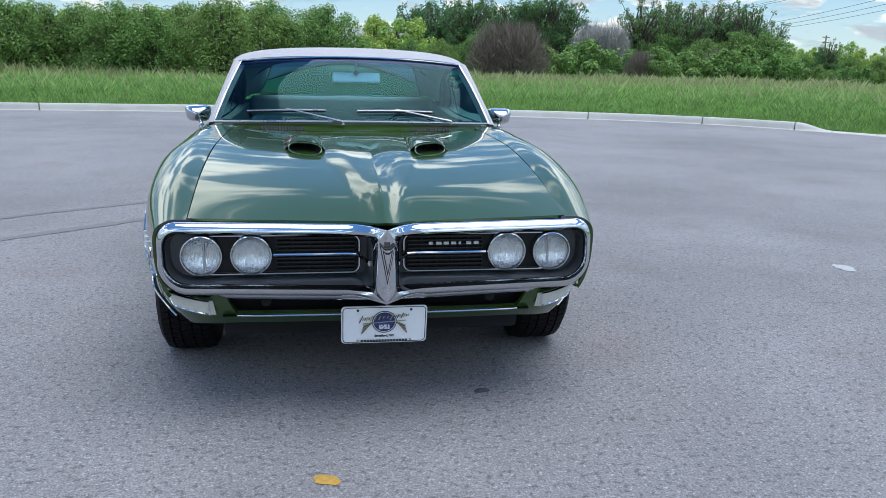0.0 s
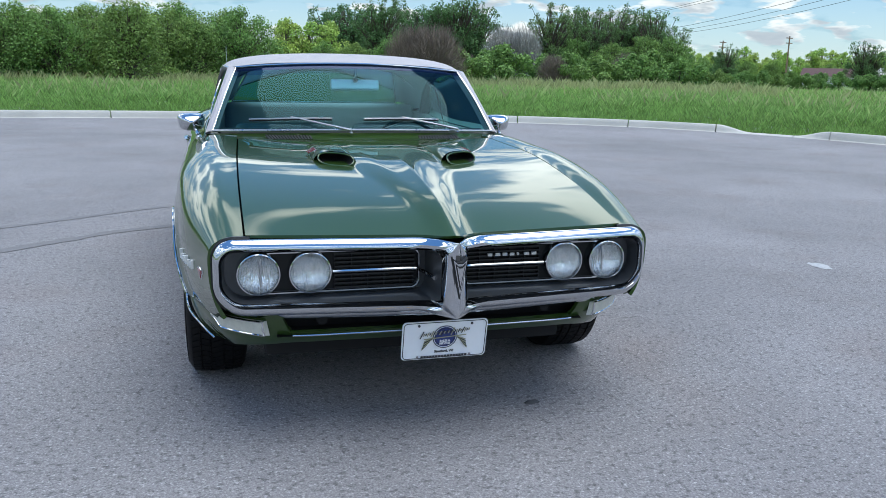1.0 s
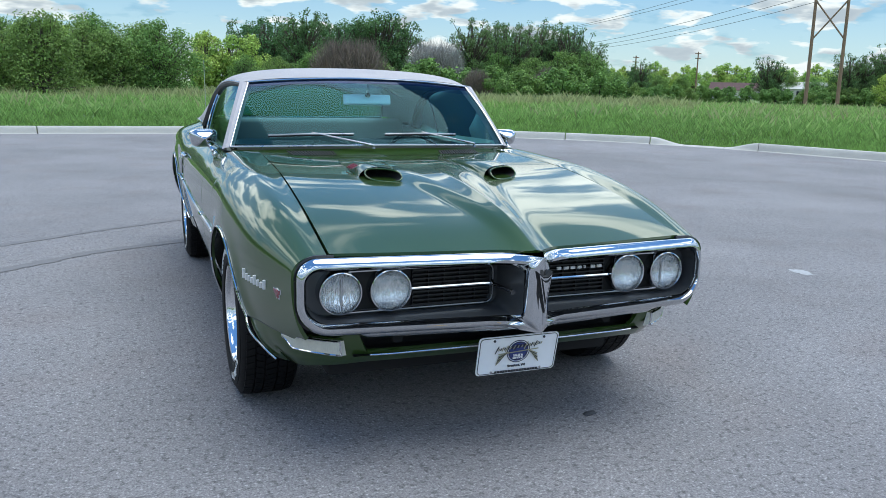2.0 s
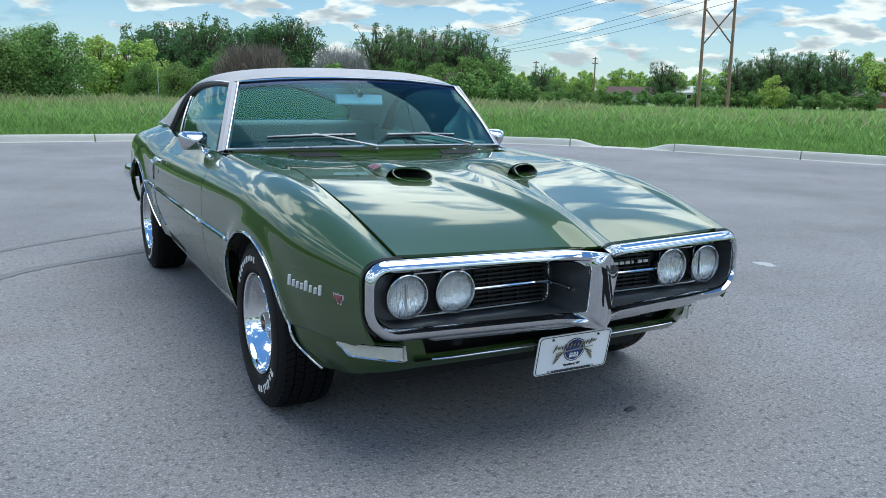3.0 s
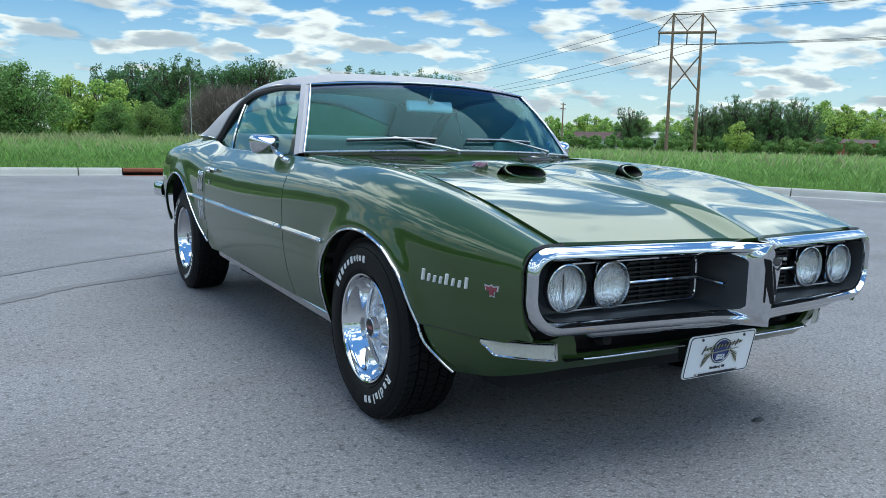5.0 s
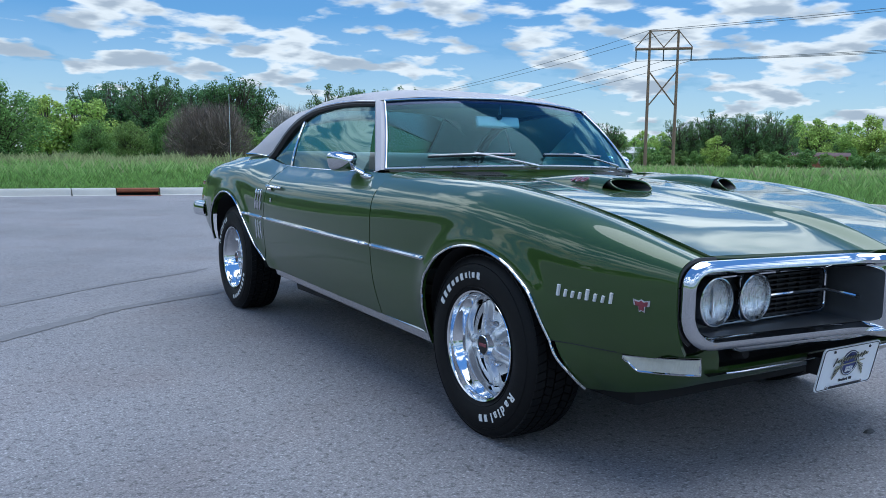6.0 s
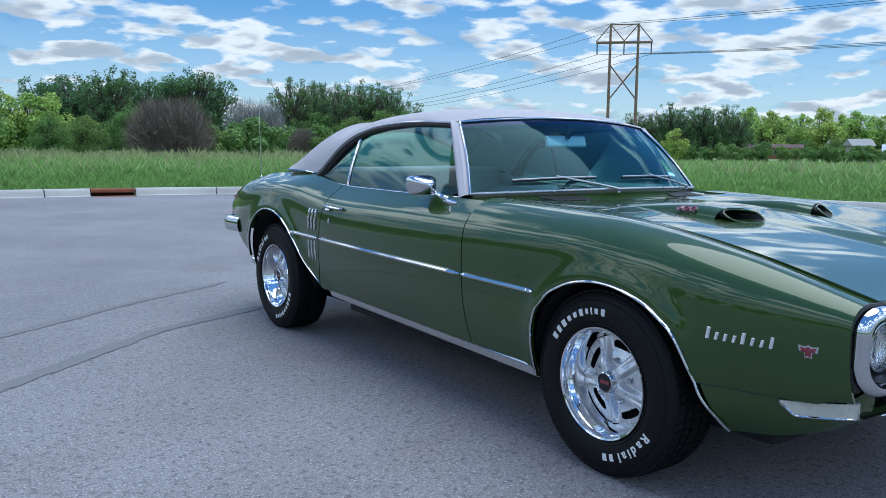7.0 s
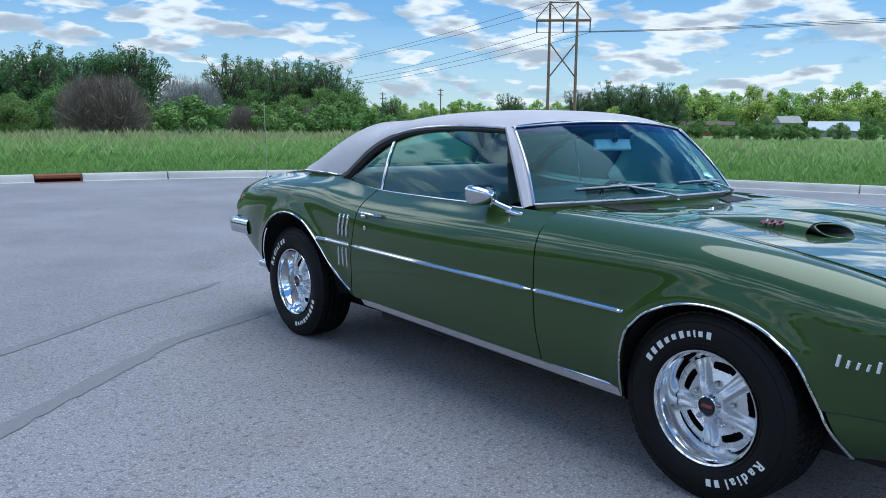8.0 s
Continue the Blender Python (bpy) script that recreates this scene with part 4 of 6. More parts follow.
    for sx, name in ((-1, "front_seat"), (1, "front_seat")):
        bm = bmesh.new()
        box(bm, (-0.26, -0.26, -0.09), (0.26, 0.26, 0.09), 0.05, 3, pose(sx * 0.36, 1.50, 0.44, 4))
        seat = part(name, bm, SEAT, CAR, "off-white vinyl bucket seat")
        bm = bmesh.new()
        box(bm, (-0.25, -0.06, -0.26), (0.25, 0.06, 0.26), 0.05, 3, pose(sx * 0.36, 1.76, 0.63, -16))
        part("seat_back", bm, SEAT, seat)
    bm = bmesh.new()
    box(bm, (-0.66, -0.07, -0.24), (0.66, 0.07, 0.24), 0.05, 3, pose(0, 2.42, 0.745, -18))
    part("rear_seat", bm, SEAT, CAR, "off-white vinyl rear bench")
    bm = bmesh.new()
    rows = [[(lerp(0.70, 0.64, i) * s, y - 0.14 * s * s * i, lerp(0.955, 0.945, i)) for s in np.linspace(-1, 1, 13)] for i, y in ((0, 2.44), (1, 2.92))]
    panel(bm, rows, 0.02)
    part("parcel_shelf", bm, POCKET, CAR)
    for sx in (-1, 1):
        bm = bmesh.new()
        rows = []
        for y in np.linspace(0.95, 2.45, 16):
            bx, bz = belt(y)
            rows.append([(sx * (bx - 0.028), y, bz - 0.006), (sx * (bx - 0.075), y, bz - 0.012), (sx * (bx - 0.085), y, 0.70), (sx * (bx - 0.085), y, 0.40)])
        grid(bm, rows)
        part("door_card", bm, SEAT, CAR)
    # steering wheel
    bm = bmesh.new()
    m = pose(0.36, 1.28, 0.765, 62)
    tube(bm, [m @ Vector((0.19 * math.cos(a), 0.19 * math.sin(a), 0)) for a in np.linspace(0, 2 * math.pi, 40, endpoint=False)], 0.012, seg=8, closed=True)
    sw = part("steering_wheel", bm, DASH, CAR)
    for a in (0.3, math.pi - 0.3, -math.pi / 2):
        bm = bmesh.new()
        tube(bm, [m @ Vector((0.185 * math.cos(a), 0.185 * math.sin(a), 0)), m @ Vector((0.02 * math.cos(a), 0.02 * math.sin(a), -0.03))], 0.012, seg=6)
        part("spoke", bm, BRIGHT, sw)
    # mirror in the cabin
    bm = bmesh.new()
    box(bm, (-0.132, -0.012, -0.029), (0.132, 0.012, 0.029), 0.012, 3, pose(0.018, 1.12, 1.137, -16, 0, 0))
    rv = part("rear_view_mirror", bm, PLATE, CAR, "pale-backed rear view mirror")
    bm = bmesh.new()
    tube(bm, [(0.018, 1.115, 1.155), (0.018, 1.10, 1.19), (0.018, 1.10, 1.225)], 0.007, seg=6)
    part("mirror_stalk", bm, CHROME, rv)
    bm = bmesh.new()
    lathe(bm, [(-0.008, 0.001), (-0.008, 0.013), (0.006, 0.013)], 16, "y", (0.018, 1.105, 1.163))
    part("mirror_knob", bm, BLACK, rv)


build_cabin()


# ---------------- the car: front end ----------------
def rounded(x0, x1, z0, z1, radii, n=10, m=14):
    """A closed rounded rectangle as (x, z), radii for inner-low, outer-low, outer-high, inner-high."""
    out = []
    corners = [(x0, z0, radii[0], math.pi), (x1, z0, radii[1], 1.5 * math.pi), (x1, z1, radii[2], 0.0), (x0, z1, radii[3], 0.5 * math.pi)]
    pts = []
    for cx, cz, r, a0 in corners:
        ox = cx + r if cx == x0 else cx - r
        oz = cz + r if cz == z0 else cz - r
        arc = [(ox + r * math.cos(a0 + 0.5 * math.pi * i / n), oz + r * math.sin(a0 + 0.5 * math.pi * i / n)) for i in range(n + 1)]
        pts.append(arc)
    for i in range(4):
        out += pts[i]
        a, b = pts[i][-1], pts[(i + 1) % 4][0]
        out += [(lerp(a[0], b[0], k / m), lerp(a[1], b[1], k / m)) for k in range(1, m)]
    return out


def build_front():
    # bumper: a chrome ring round each grille pocket, joined at the beak
    inner = rounded(0.043, 0.720, 0.490, 0.658, (0.022, 0.072, 0.045, 0.022))
    outer = rounded(0.000, 0.749, 0.450, 0.698, (0.0005, 0.105, 0.070, 0.0005))
    bumper = None
    bm = bmesh.new()
    for sign in (-1, 1):
        rows = []
        for (xi, zi), (xo, zo) in zip(inner, outer):
            yi, yo = face_y(xi), face_y(xo)
            if xo < 0.02:
                zo = zi + (zo - zi)
            mx, mz = 0.5 * (xi + xo), 0.5 * (zi + zo)
            lip = 0.010
            cv = smooth(0.02, 0.08, xo)
            row = [(xi, -0.735 if xi > 0.1 else yi + 0.06, zi), (xi, yi + 0.012, zi), (xi + 0.12 * (xo - xi), yi + 0.001, zi + 0.12 * (zo - zi)),
                   (lerp(xi, xo, 0.30), lerp(yi, yo, 0.30) - lip, lerp(zi, zo, 0.30)), (lerp(xi, xo, 0.55), lerp(yi, yo, 0.55) - lip * 0.9, lerp(zi, zo, 0.55)),
                   (lerp(xi, xo, 0.78), lerp(yi, yo, 0.78) - 0.001 * cv, lerp(zi, zo, 0.78)), (lerp(xi, xo, 0.93), lerp(yi, yo, 0.93) + 0.006 * cv, lerp(zi, zo, 0.93)), (xo, yo + 0.014 * cv, zo)]
            if xo > 0.001:
                row.append((lerp(xo, 0.4, 0.012), yo + lerp(0.055, 0.024, smooth(0.55, 0.70, xo)), lerp(zo, 0.57, 0.03)))
            else:
                row.append((xo, yo + 0.004, zo))
            rows.append([(sign * x, y, z) for x, y, z in row])
        grid(bm, rows, close_u=True)
    bmesh.ops.remove_doubles(bm, verts=bm.verts, dist=2e-4)
    bumper = part("front_bumper", bm, CHROME, CAR, "chrome bumper framing the split grille")
    # shade of the gap between bumper and fender, put in as a solid black tube
    for sign in (-1, 1):
        bm = bmesh.new()
        tube(bm, [(sign * (x + 0.001), face_y(x) + 0.030, z) for x, z in outer if x > 0.60 and z > 0.465], 0.0075, seg=6)
        part("bumper_joint", bm, BLACK, bumper, "black strip standing in for the shaded gap between bumper and fender")
    # lower apron lip of the bumper
    bm = bmesh.new()
    rows = []
    for x in np.linspace(-0.56, 0.56, 61):
        y = face_y(max(abs(x), 0.09)) + 0.006
        e = smooth(0.56, 0.53, abs(x))
        rows.append([(x, y, 0.464), (x, y + 0.006, 0.453 - 0.006 * e), (x, y + 0.022, 0.453 - 0.020 * e), (x, y + 0.045, 0.453 - 0.022 * e)])
    grid(bm, rows)
    part("bumper_lip", bm, CHROME, bumper)
    # arrowhead emblem on the beak, as plain shapes
    for k, (s, mtl, off) in enumerate(((1.0, SLAT, 0.0), (0.86, CHROME, 0.002), (0.66, SLAT, 0.004), (0.48, BRIGHT, 0.006))):
        bm = bmesh.new()
        zc = 0.606
        tri = [(-0.0255, 0.654), (-0.010, 0.640), (0.010, 0.640), (0.0255, 0.654), (0.0, 0.520)]
        P = [(x * s, zc + (z - zc) * s) for x, z in tri]
        f = [bm.verts.new((x, -0.999 - 0.003 - off + abs(x) * 0.10, z)) for x, z in P]
        g = [bm.verts.new((x, -0.999 + 0.02 + abs(x) * 0.10, z)) for x, z in P]
        top = bm.verts.new((0, -0.999 - 0.003 - off, zc + (0.634 - zc) * s))
        b2 = f[4]
        bm.faces.new((f[0], f[1], top, b2))
        bm.faces.new((f[1], f[2], top))
        bm.faces.new((f[2], f[3], b2, top))
        for i in range(5):
            bm.faces.new((f[i], f[(i + 1) % 5], g[(i + 1) % 5], g[i]))
        part("emblem", bm, mtl, bumper)

    for sign in (-1, 1):
        # recessed grille pocket
        bm = bmesh.new()
        rows = []
        back = rounded(0.050, 0.712, 0.497, 0.652, (0.03, 0.07, 0.045, 0.03))
        for (xi, zi), (xb, zb) in zip(inner, back):
            y = face_y(xi)
            rows.append([(sign * xi, y + 0.010, zi), (sign * lerp(xi, xb, 0.7), lerp(y, -0.745, 0.6), lerp(zi, zb, 0.5)), (sign * xb, -0.745, zb), (sign * lerp(xb, 0.4, 0.3), -0.742, lerp(zb, 0.575, 0.3)), (sign * 0.4, -0.742, 0.575)])
        grid(bm, rows, close_u=True)
        part("grille_pocket", bm, POCKET, bumper, "charcoal grille surround")
        # grille insert
        bm = bmesh.new()
        fr = rounded(0.078, 0.600, 0.508, 0.641, (0.028, 0.03, 0.03, 0.028))
        tube(bm, [(sign * x, -0.772, z) for x, z in fr], 0.0042, seg=6, closed=True, up=(0, 1, 0))
        gr = part("grille", bm, CHROME, CAR, "black slatted grille with a thin bright frame")
        bm = bmesh.new()
        fr2 = rounded(0.080, 0.598, 0.510, 0.639, (0.028, 0.03, 0.03, 0.028))
        vs = [bm.verts.new((sign * x, -0.752, z)) for x, z in fr2]
        bm.faces.new(vs)
        part("grille_backing", bm, SLAT, gr)
        for i in range(9):
            z = 0.517 + 0.0142 * i
            if abs(z - 0.575) < 0.006:
                continue
            bm = bmesh.new()
            x0 = 0.092
            box(bm, (min(sign * x0, sign * 0.36), -0.771, z - 0.0026), (max(sign * x0, sign * 0.36), -0.752, z + 0.0026))
            part("slat", bm, BLACK, gr)
        for i in range(5):
            bm = bmesh.new()
            x = 0.14 + 0.055 * i
            box(bm, (sign * x - 0.0015, -0.765, 0.514), (sign * x + 0.0015, -0.752, 0.636))
            part("upright", bm, BLACK, gr)
        bm = bmesh.new()
        tube(bm, [(sign * 0.37, -0.780, 0.575), (sign * 0.12, -0.780, 0.575), (sign * 0.085, -0.784, 0.574), (sign * 0.046, -0.862, 0.560)], 0.0062, seg=8)
        part("grille_bar", bm, CHROME, gr)
        bm = bmesh.new()
        lathe(bm, [(0, 0.001), (0, 0.009), (0.012, 0.009)], 12, "y", (sign * 0.046, -0.868, 0.559))
        part("bar_stud", bm, BRIGHT, gr)
        # headlights
        for hx in (0.607, 0.443):
            c = (sign * hx, -0.788, 0.577)
            bm = bmesh.new()
            lathe(bm, [(0.045, 0.070), (0.0, 0.0705), (-0.009, 0.0685), (-0.010, 0.065), (-0.004, 0.0635), (0.02, 0.063)], 48, "y", c)
            hl = part("headlight", bm, CHROME, CAR, "round sealed-beam headlight with a chrome ring")
            bm = bmesh.new()
            lathe(bm, [(-0.016, 0.0005), (-0.0155, 0.02), (-0.013, 0.04), (-0.008, 0.055), (-0.001, 0.0640)], 48, "y", c)
            # vertical and block flutes in the pressed lens
            for v in bm.verts:
                dx, dz = v.co.x - c[0], v.co.z - c[2]
                v.co.y += 0.0012 * math.sin(dx * 900) * (1 if abs(dz) > 0.018 else 0.4)
            part("lens", bm, LENS, hl)
            bm = bmesh.new()
            lathe(bm, [(0.024, 0.0005)] + [(0.024 - 0.021 * (r / 0.0635) ** 2, r) for r in np.linspace(0.008, 0.0635, 14)], 48, "y", c)
            part("reflector", bm, REFL, hl)
    # name on the grille, as plain bars
    for i, w in enumerate((0.016, 0.019, 0.018, 0.017, 0.007, 0.018, 0.018)):
        bm = bmesh.new()
        x = 0.165 + 0.0268 * i
        box(bm, (x, -0.780, 0.602), (x + w, -0.772, 0.6125), 0.001, 1)
        part("name_bar", bm, WHITE, CAR, "small white name bar on the grille") if i == 0 else part("name_bar", bm, WHITE, CAR)

    # valance below the bumper, with the lower air slot
    def val(h):
        """Plan of the valance at arc position h: half width and depth."""
        pts = [(0.0, -0.775), (0.30, -0.770), (0.50, -0.757), (0.584, -0.736), (0.68, -0.672), (0.750, -0.594), (0.803, -0.48), (0.834, -0.385)]
        return spline([0, 0.3, 0.5, 0.59, 0.70, 0.80, 0.92, 1.02], pts)(h)

    bm = bmesh.new()
    hs = list(np.linspace(0, 1.02, 90))
    rows = []
    for sh in [-h for h in hs[::-1]] + hs[1:]:
        h, sg = abs(sh), (1 if sh >= 0 else -1)
        x, y = val(h)
        top = lerp(0.354, 0.436, smooth(0.500, 0.550, h)) if h < 0.55 else lerp(0.436, 0.412, smooth(0.55, 0.62, h))
        bot = lerp(0.306, 0.262, smooth(0.45, 0.95, h))
        row = []
        for u in np.linspace(0, 1, 14):
            z = lerp(top, bot, u)
            tuck = 0.085 * ((0.436 - z) / 0.17) ** 2.2
            nx, ny = (smooth(0.45, 0.95, h), 1.7 - 1.45 * smooth(0.45, 0.95, h))
            back = 0.0 if h < 0.9 else (h - 0.9) / 0.12 * 0.061 * u * -1
            row.append((sg * (x - tuck * nx), y + tuck * ny + back, z))
        rows.append(row)
    panel(bm, rows, 0.014)
    part("front_valance", bm, PAINT, CAR, "dark green lower front valance")
    bm = bmesh.new()
    tube(bm, [(sg * val(h)[0], val(h)[1] + 0.003, 0.354) for sg, h in [(-1, h) for h in np.linspace(0.50, 0, 20)] + [(1, h) for h in np.linspace(0.02, 0.50, 20)]], 0.003, seg=6)
    part("slot_edge", bm, BRIGHT, CAR)
    bm = bmesh.new()
    rows = [[(x, -0.735 + 0.02 * k, z) for x in np.linspace(-0.55, 0.55, 9)] for k, z in ((0, 0.45), (2, 0.44), (3, 0.36), (0.0, 0.345))]
    grid(bm, rows)
    part("air_slot_box", bm, BLACK, CAR)
    for sx in (-1, 1):
        bm = bmesh.new()
        tube(bm, [(sx * 0.40, -0.74, 0.40), (sx * 0.40, -0.70, 0.39)], 0.018, seg=10)
        part("tow_hook", bm, DARK, CAR)
        # parking lamp
        bm = bmesh.new()
        rows = []
        for h in np.linspace(0.592, 0.795, 22):
            x, y = val(h)
            s = (h - 0.592) / 0.203
            zt, zb = lerp(0.403, 0.407, s), lerp(0.354, 0.362, s) + 0.028 * smooth(0.80, 1, s)
            out = 0.006
            d = Vector((x, y + 0.40, 0)).normalized() * out
            rows.append([(sx * (x + d.x * k), y + d.y * k, z) for k, z in ((-0.6, zt + 0.001), (2.2, zt), (2.6, zt - 0.006), (2.0, lerp(zt, zb, 0.6)), (1.0, zb + 0.001), (-2.5, zb - 0.003))])
        vs = grid(bm, rows)
        bm.faces.new(vs[0])
        bm.faces.new(vs[-1])
        pl = part("parking_lamp", bm, MARK, CAR, "ribbed clear parking lamp")
        bm = bmesh.new()
        edge = [r[1] for r in rows] + [rows[-1][3]] + [r[4] for r in rows[::-1]] + [rows[0][3]]
        tube(bm, edge, 0.0034, seg=6, closed=True)
        part("lamp_frame", bm, CHROME, pl)
    # licence plate with plain bars
    m = pose(0.007, -0.812, 0.326, 12, 0, 0)
    bm = bmesh.new()
    rr = [(x - 0.0, z) for x, z in rounded(-0.150, 0.150, -0.073, 0.073, (0.014,) * 4, 5, 3)]
    a = [bm.verts.new(m @ Vector((x, -0.002, z))) for x, z in rr]
    b = [bm.verts.new(m @ Vector((x, 0.002, z))) for x, z in rr]
    bm.faces.new(a)
    bm.faces.new(b[::-1])
    for i in range(len(rr)):
        bm.faces.new((a[i], a[(i + 1) % len(rr)], b[(i + 1) % len(rr)], b[i]))
    plate = part("licence_plate", bm, PLATE, CAR, "white dealer plate with a blue round emblem and plain bars")
    bm = bmesh.new()
    tube(bm, [m @ Vector((x * 0.965, -0.003, z * 0.94)) for x, z in rr], 0.0014, seg=5, closed=True)
    part("plate_border", bm, INK, plate)
    bm = bmesh.new()
    lathe(bm, [(-0.0042, 0.0005), (-0.0042, 0.042), (-0.002, 0.042)], 40, "y")
    bmesh.ops.transform(bm, matrix=m @ Matrix.Translation((0, 0, 0.012)), verts=bm.verts)
    part("emblem_disc", bm, NAVY, plate)
    for r0, mtl in ((0.0425, INK), (0.039, PLATE), (0.034, INK)):
        bm = bmesh.new()
        tube(bm, [m @ Vector((r0 * math.cos(t), -0.0048, 0.012 + r0 * math.sin(t))) for t in np.linspace(0, 2 * math.pi, 40, endpoint=False)], 0.0011, seg=5, closed=True)
        part("emblem_ring", bm, mtl, plate)

    def bar(x, z, w, h, mtl, rot=0, yy=-0.0062):
        bm = bmesh.new()
        box(bm, (-w / 2, -0.001, -h / 2), (w / 2, 0.001, h / 2), m=m @ Matrix.Translation((x, yy, z)) @ Matrix.Rotation(radians(rot), 4, "Y"))
        part("bar", bm, mtl, plate)

    for i in range(24):
        bar(-0.082 + 0.0072 * i, 0.024 + 0.0006 * i, 0.0028, 0.010 + 0.014 * (i % 5 == 0) + 0.006 * (i % 3 == 0), GOLD if i % 2 else INK, 24)
    bar(0, 0.012, 0.150, 0.0028, GOLD, -4)
    for body, x, z, size, mtl, yy in (("SALES &", 0, -0.006, 0.0105, PLATE, -0.0062), ("SERVICE", 0, -0.016, 0.0105, PLATE, -0.0062), ("Stratford, WI", 0, -0.0485, 0.0125, INK, -0.0034)):
        cu = bpy.data.curves.new("plate_text", "FONT")
        cu.body, cu.size, cu.extrude, cu.align_x, cu.offset = body, size, 0.0006, "CENTER", 0.0004
        tx = new("plate_text", cu)
        tx.parent = plate
        cu.materials.append(mtl)
        tx.matrix_basis = m @ Matrix.Translation((x, yy, z)) @ pose(0, 0, 0, 90)
    for sx in (-1, 1):
        for i in range(7):
            bar(sx * (0.056 + 0.003 * i), 0.006 - 0.0055 * i, 0.038 - 0.003 * i, 0.0030, INK if i % 2 else GOLD, sx * (24 + 4 * i))
    for i in range(16):
        bar(-0.078 + 0.0104 * i, -0.062, 0.008, 0.006, INK)
    for sx, sz in ((-1, 0.058), (1, 0.058), (-1, -0.062), (1, -0.062)):
        bm = bmesh.new()
        lathe(bm, [(-0.005, 0.0005), (-0.005, 0.004), (-0.001, 0.005)], 12, "y")
        bmesh.ops.transform(bm, matrix=m @ Matrix.Translation((sx * 0.093, 0, sz)), verts=bm.verts)
        part("bolt", bm, INK if sz > 0 else BRIGHT, plate)
    bm = bmesh.new()
    box(bm, (-0.10, -0.805, 0.30), (0.10, -0.74, 0.36), 0.004)
    part("plate_bracket", bm, BLACK, CAR)


build_front()


# ---------------- the car: wheels and fittings ----------------
TYRE_R = 0.322


def build_wheel():
    """A wheel with its outer side towards -x, its hub at the origin."""
    w = thing("wheel", "", "")
    R = TYRE_R
    # tyre carcass: outer sidewall at -0.118, inner at +0.105
    bm = bmesh.new()
    prof = [(-0.060, 0.178), (-0.092, 0.186), (-0.104, 0.196), (-0.112, 0.212), (-0.1165, 0.240), (-0.1145, 0.268), (-0.108, 0.288), (-0.104, 0.296), (-0.096, R - 0.015), (-0.088, R - 0.009),
            (0.088, R - 0.009), (0.096, R - 0.015), (0.106, 0.290), (0.114, 0.25), (0.106, 0.20), (0.06, 0.18)]
    lathe(bm, prof, 96, "x")
    tyre = part("tyre", bm, RUBBER, w, "black radial tyre with raised white lettering")
    # tread: ribs of blocks
    bm = bmesh.new()
    n = 66
    ribs = [(-0.092, -0.062, 0.0), (-0.056, -0.026, 0.4), (-0.020, 0.020, 0.15), (0.026, 0.056, 0.6), (0.062, 0.092, 0.2)]
    for k, (x0, x1, ph) in enumerate(ribs):
        for i in range(n):
            a0 = 2 * math.pi * (i + ph) / n
            a1 = a0 + 2 * math.pi / n * 0.86
            sk = 0.035 * (1 if k % 2 else -1)
            ro0 = R - (0.006 if k == 0 else 0.0)
            ro1 = R - (0.006 if k == 4 else 0.0)
            q = []
            for r_, lift in ((R - 0.012, 0), (1, 1)):
                for x, da, ro in ((x0, 0, ro0), (x1, sk, ro1)):
                    for a in (a0 + da, a1 + da):
                        rr = ro if lift else r_
                        q.append(bm.verts.new((x, rr * math.cos(a), rr * math.sin(a))))
            for f in ((4, 5, 7, 6), (0, 1, 5, 4), (2, 6, 7, 3), (0, 4, 6, 2), (1, 3, 7, 5)):
                bm.faces.new([q[i_] for i_ in f])
    t = part("tread", bm, RUBBER, tyre)
    t["kind"] = "stuff"
    # bead ring lines
    for rr, xx in ((0.206, -0.1105), (0.283, -0.1108)):
        bm = bmesh.new()
        lathe(bm, [(xx + 0.003, rr - 0.002), (xx - 0.0012, rr), (xx + 0.003, rr + 0.002)], 72, "x")
        part("sidewall_ring", bm, RUBBER, tyre)

    # raised white marks round the sidewall: plain blocks of the letters' size
    def mark(a, wd, ht):
        bm = bmesh.new()
        rc = 0.2455

        def at(u, v, lift):
            r = rc + v
            aa = a - u / rc
            return (-0.1165 - lift + 0.0035 * (abs(v) / 0.022) ** 2, r * math.sin(aa), r * math.cos(aa))

        def bar(u0, u1, v0, v1):
            k = max(2, int((u1 - u0) / 0.006) + 1)
            rows = []
            for i in range(k):
                u = lerp(u0, u1, i / (k - 1))
                rows.append([at(u, v0, -0.002), at(u, v0, 0.0012), at(u, 0.5 * (v0 + v1), 0.0016), at(u, v1, 0.0012), at(u, v1, -0.002)])
            vs = grid(bm, rows)
            bm.faces.new(vs[0])
            bm.faces.new(vs[-1])

        # a plain solid bar of the letter's size
        bar(-wd * 0.40, wd * 0.34, -ht * 0.40, ht * 0.40)
        part("white_mark", bm, WHITE, tyre)

    rc, gap = 0.2455, 0.0085
    # a plain bar for each letter of the maker's name, then a generic word that can be read, then two bars
    sizes = [(0.024, 0.031), (0.023, 0.031), (0.027, 0.031), (0.023, 0.023), (0.023, 0.023), (0.023, 0.030), (0.017, 0.023), (0.009, 0.030), (0.021, 0.023), (0.022, 0.030)]
    u = -(sum(a + gap for a, _ in sizes)) / 2
    for wd, ht in sizes:
        mark(radians(27) - (u + wd / 2) / rc, wd, ht)
        u += wd + gap
    u = -0.135
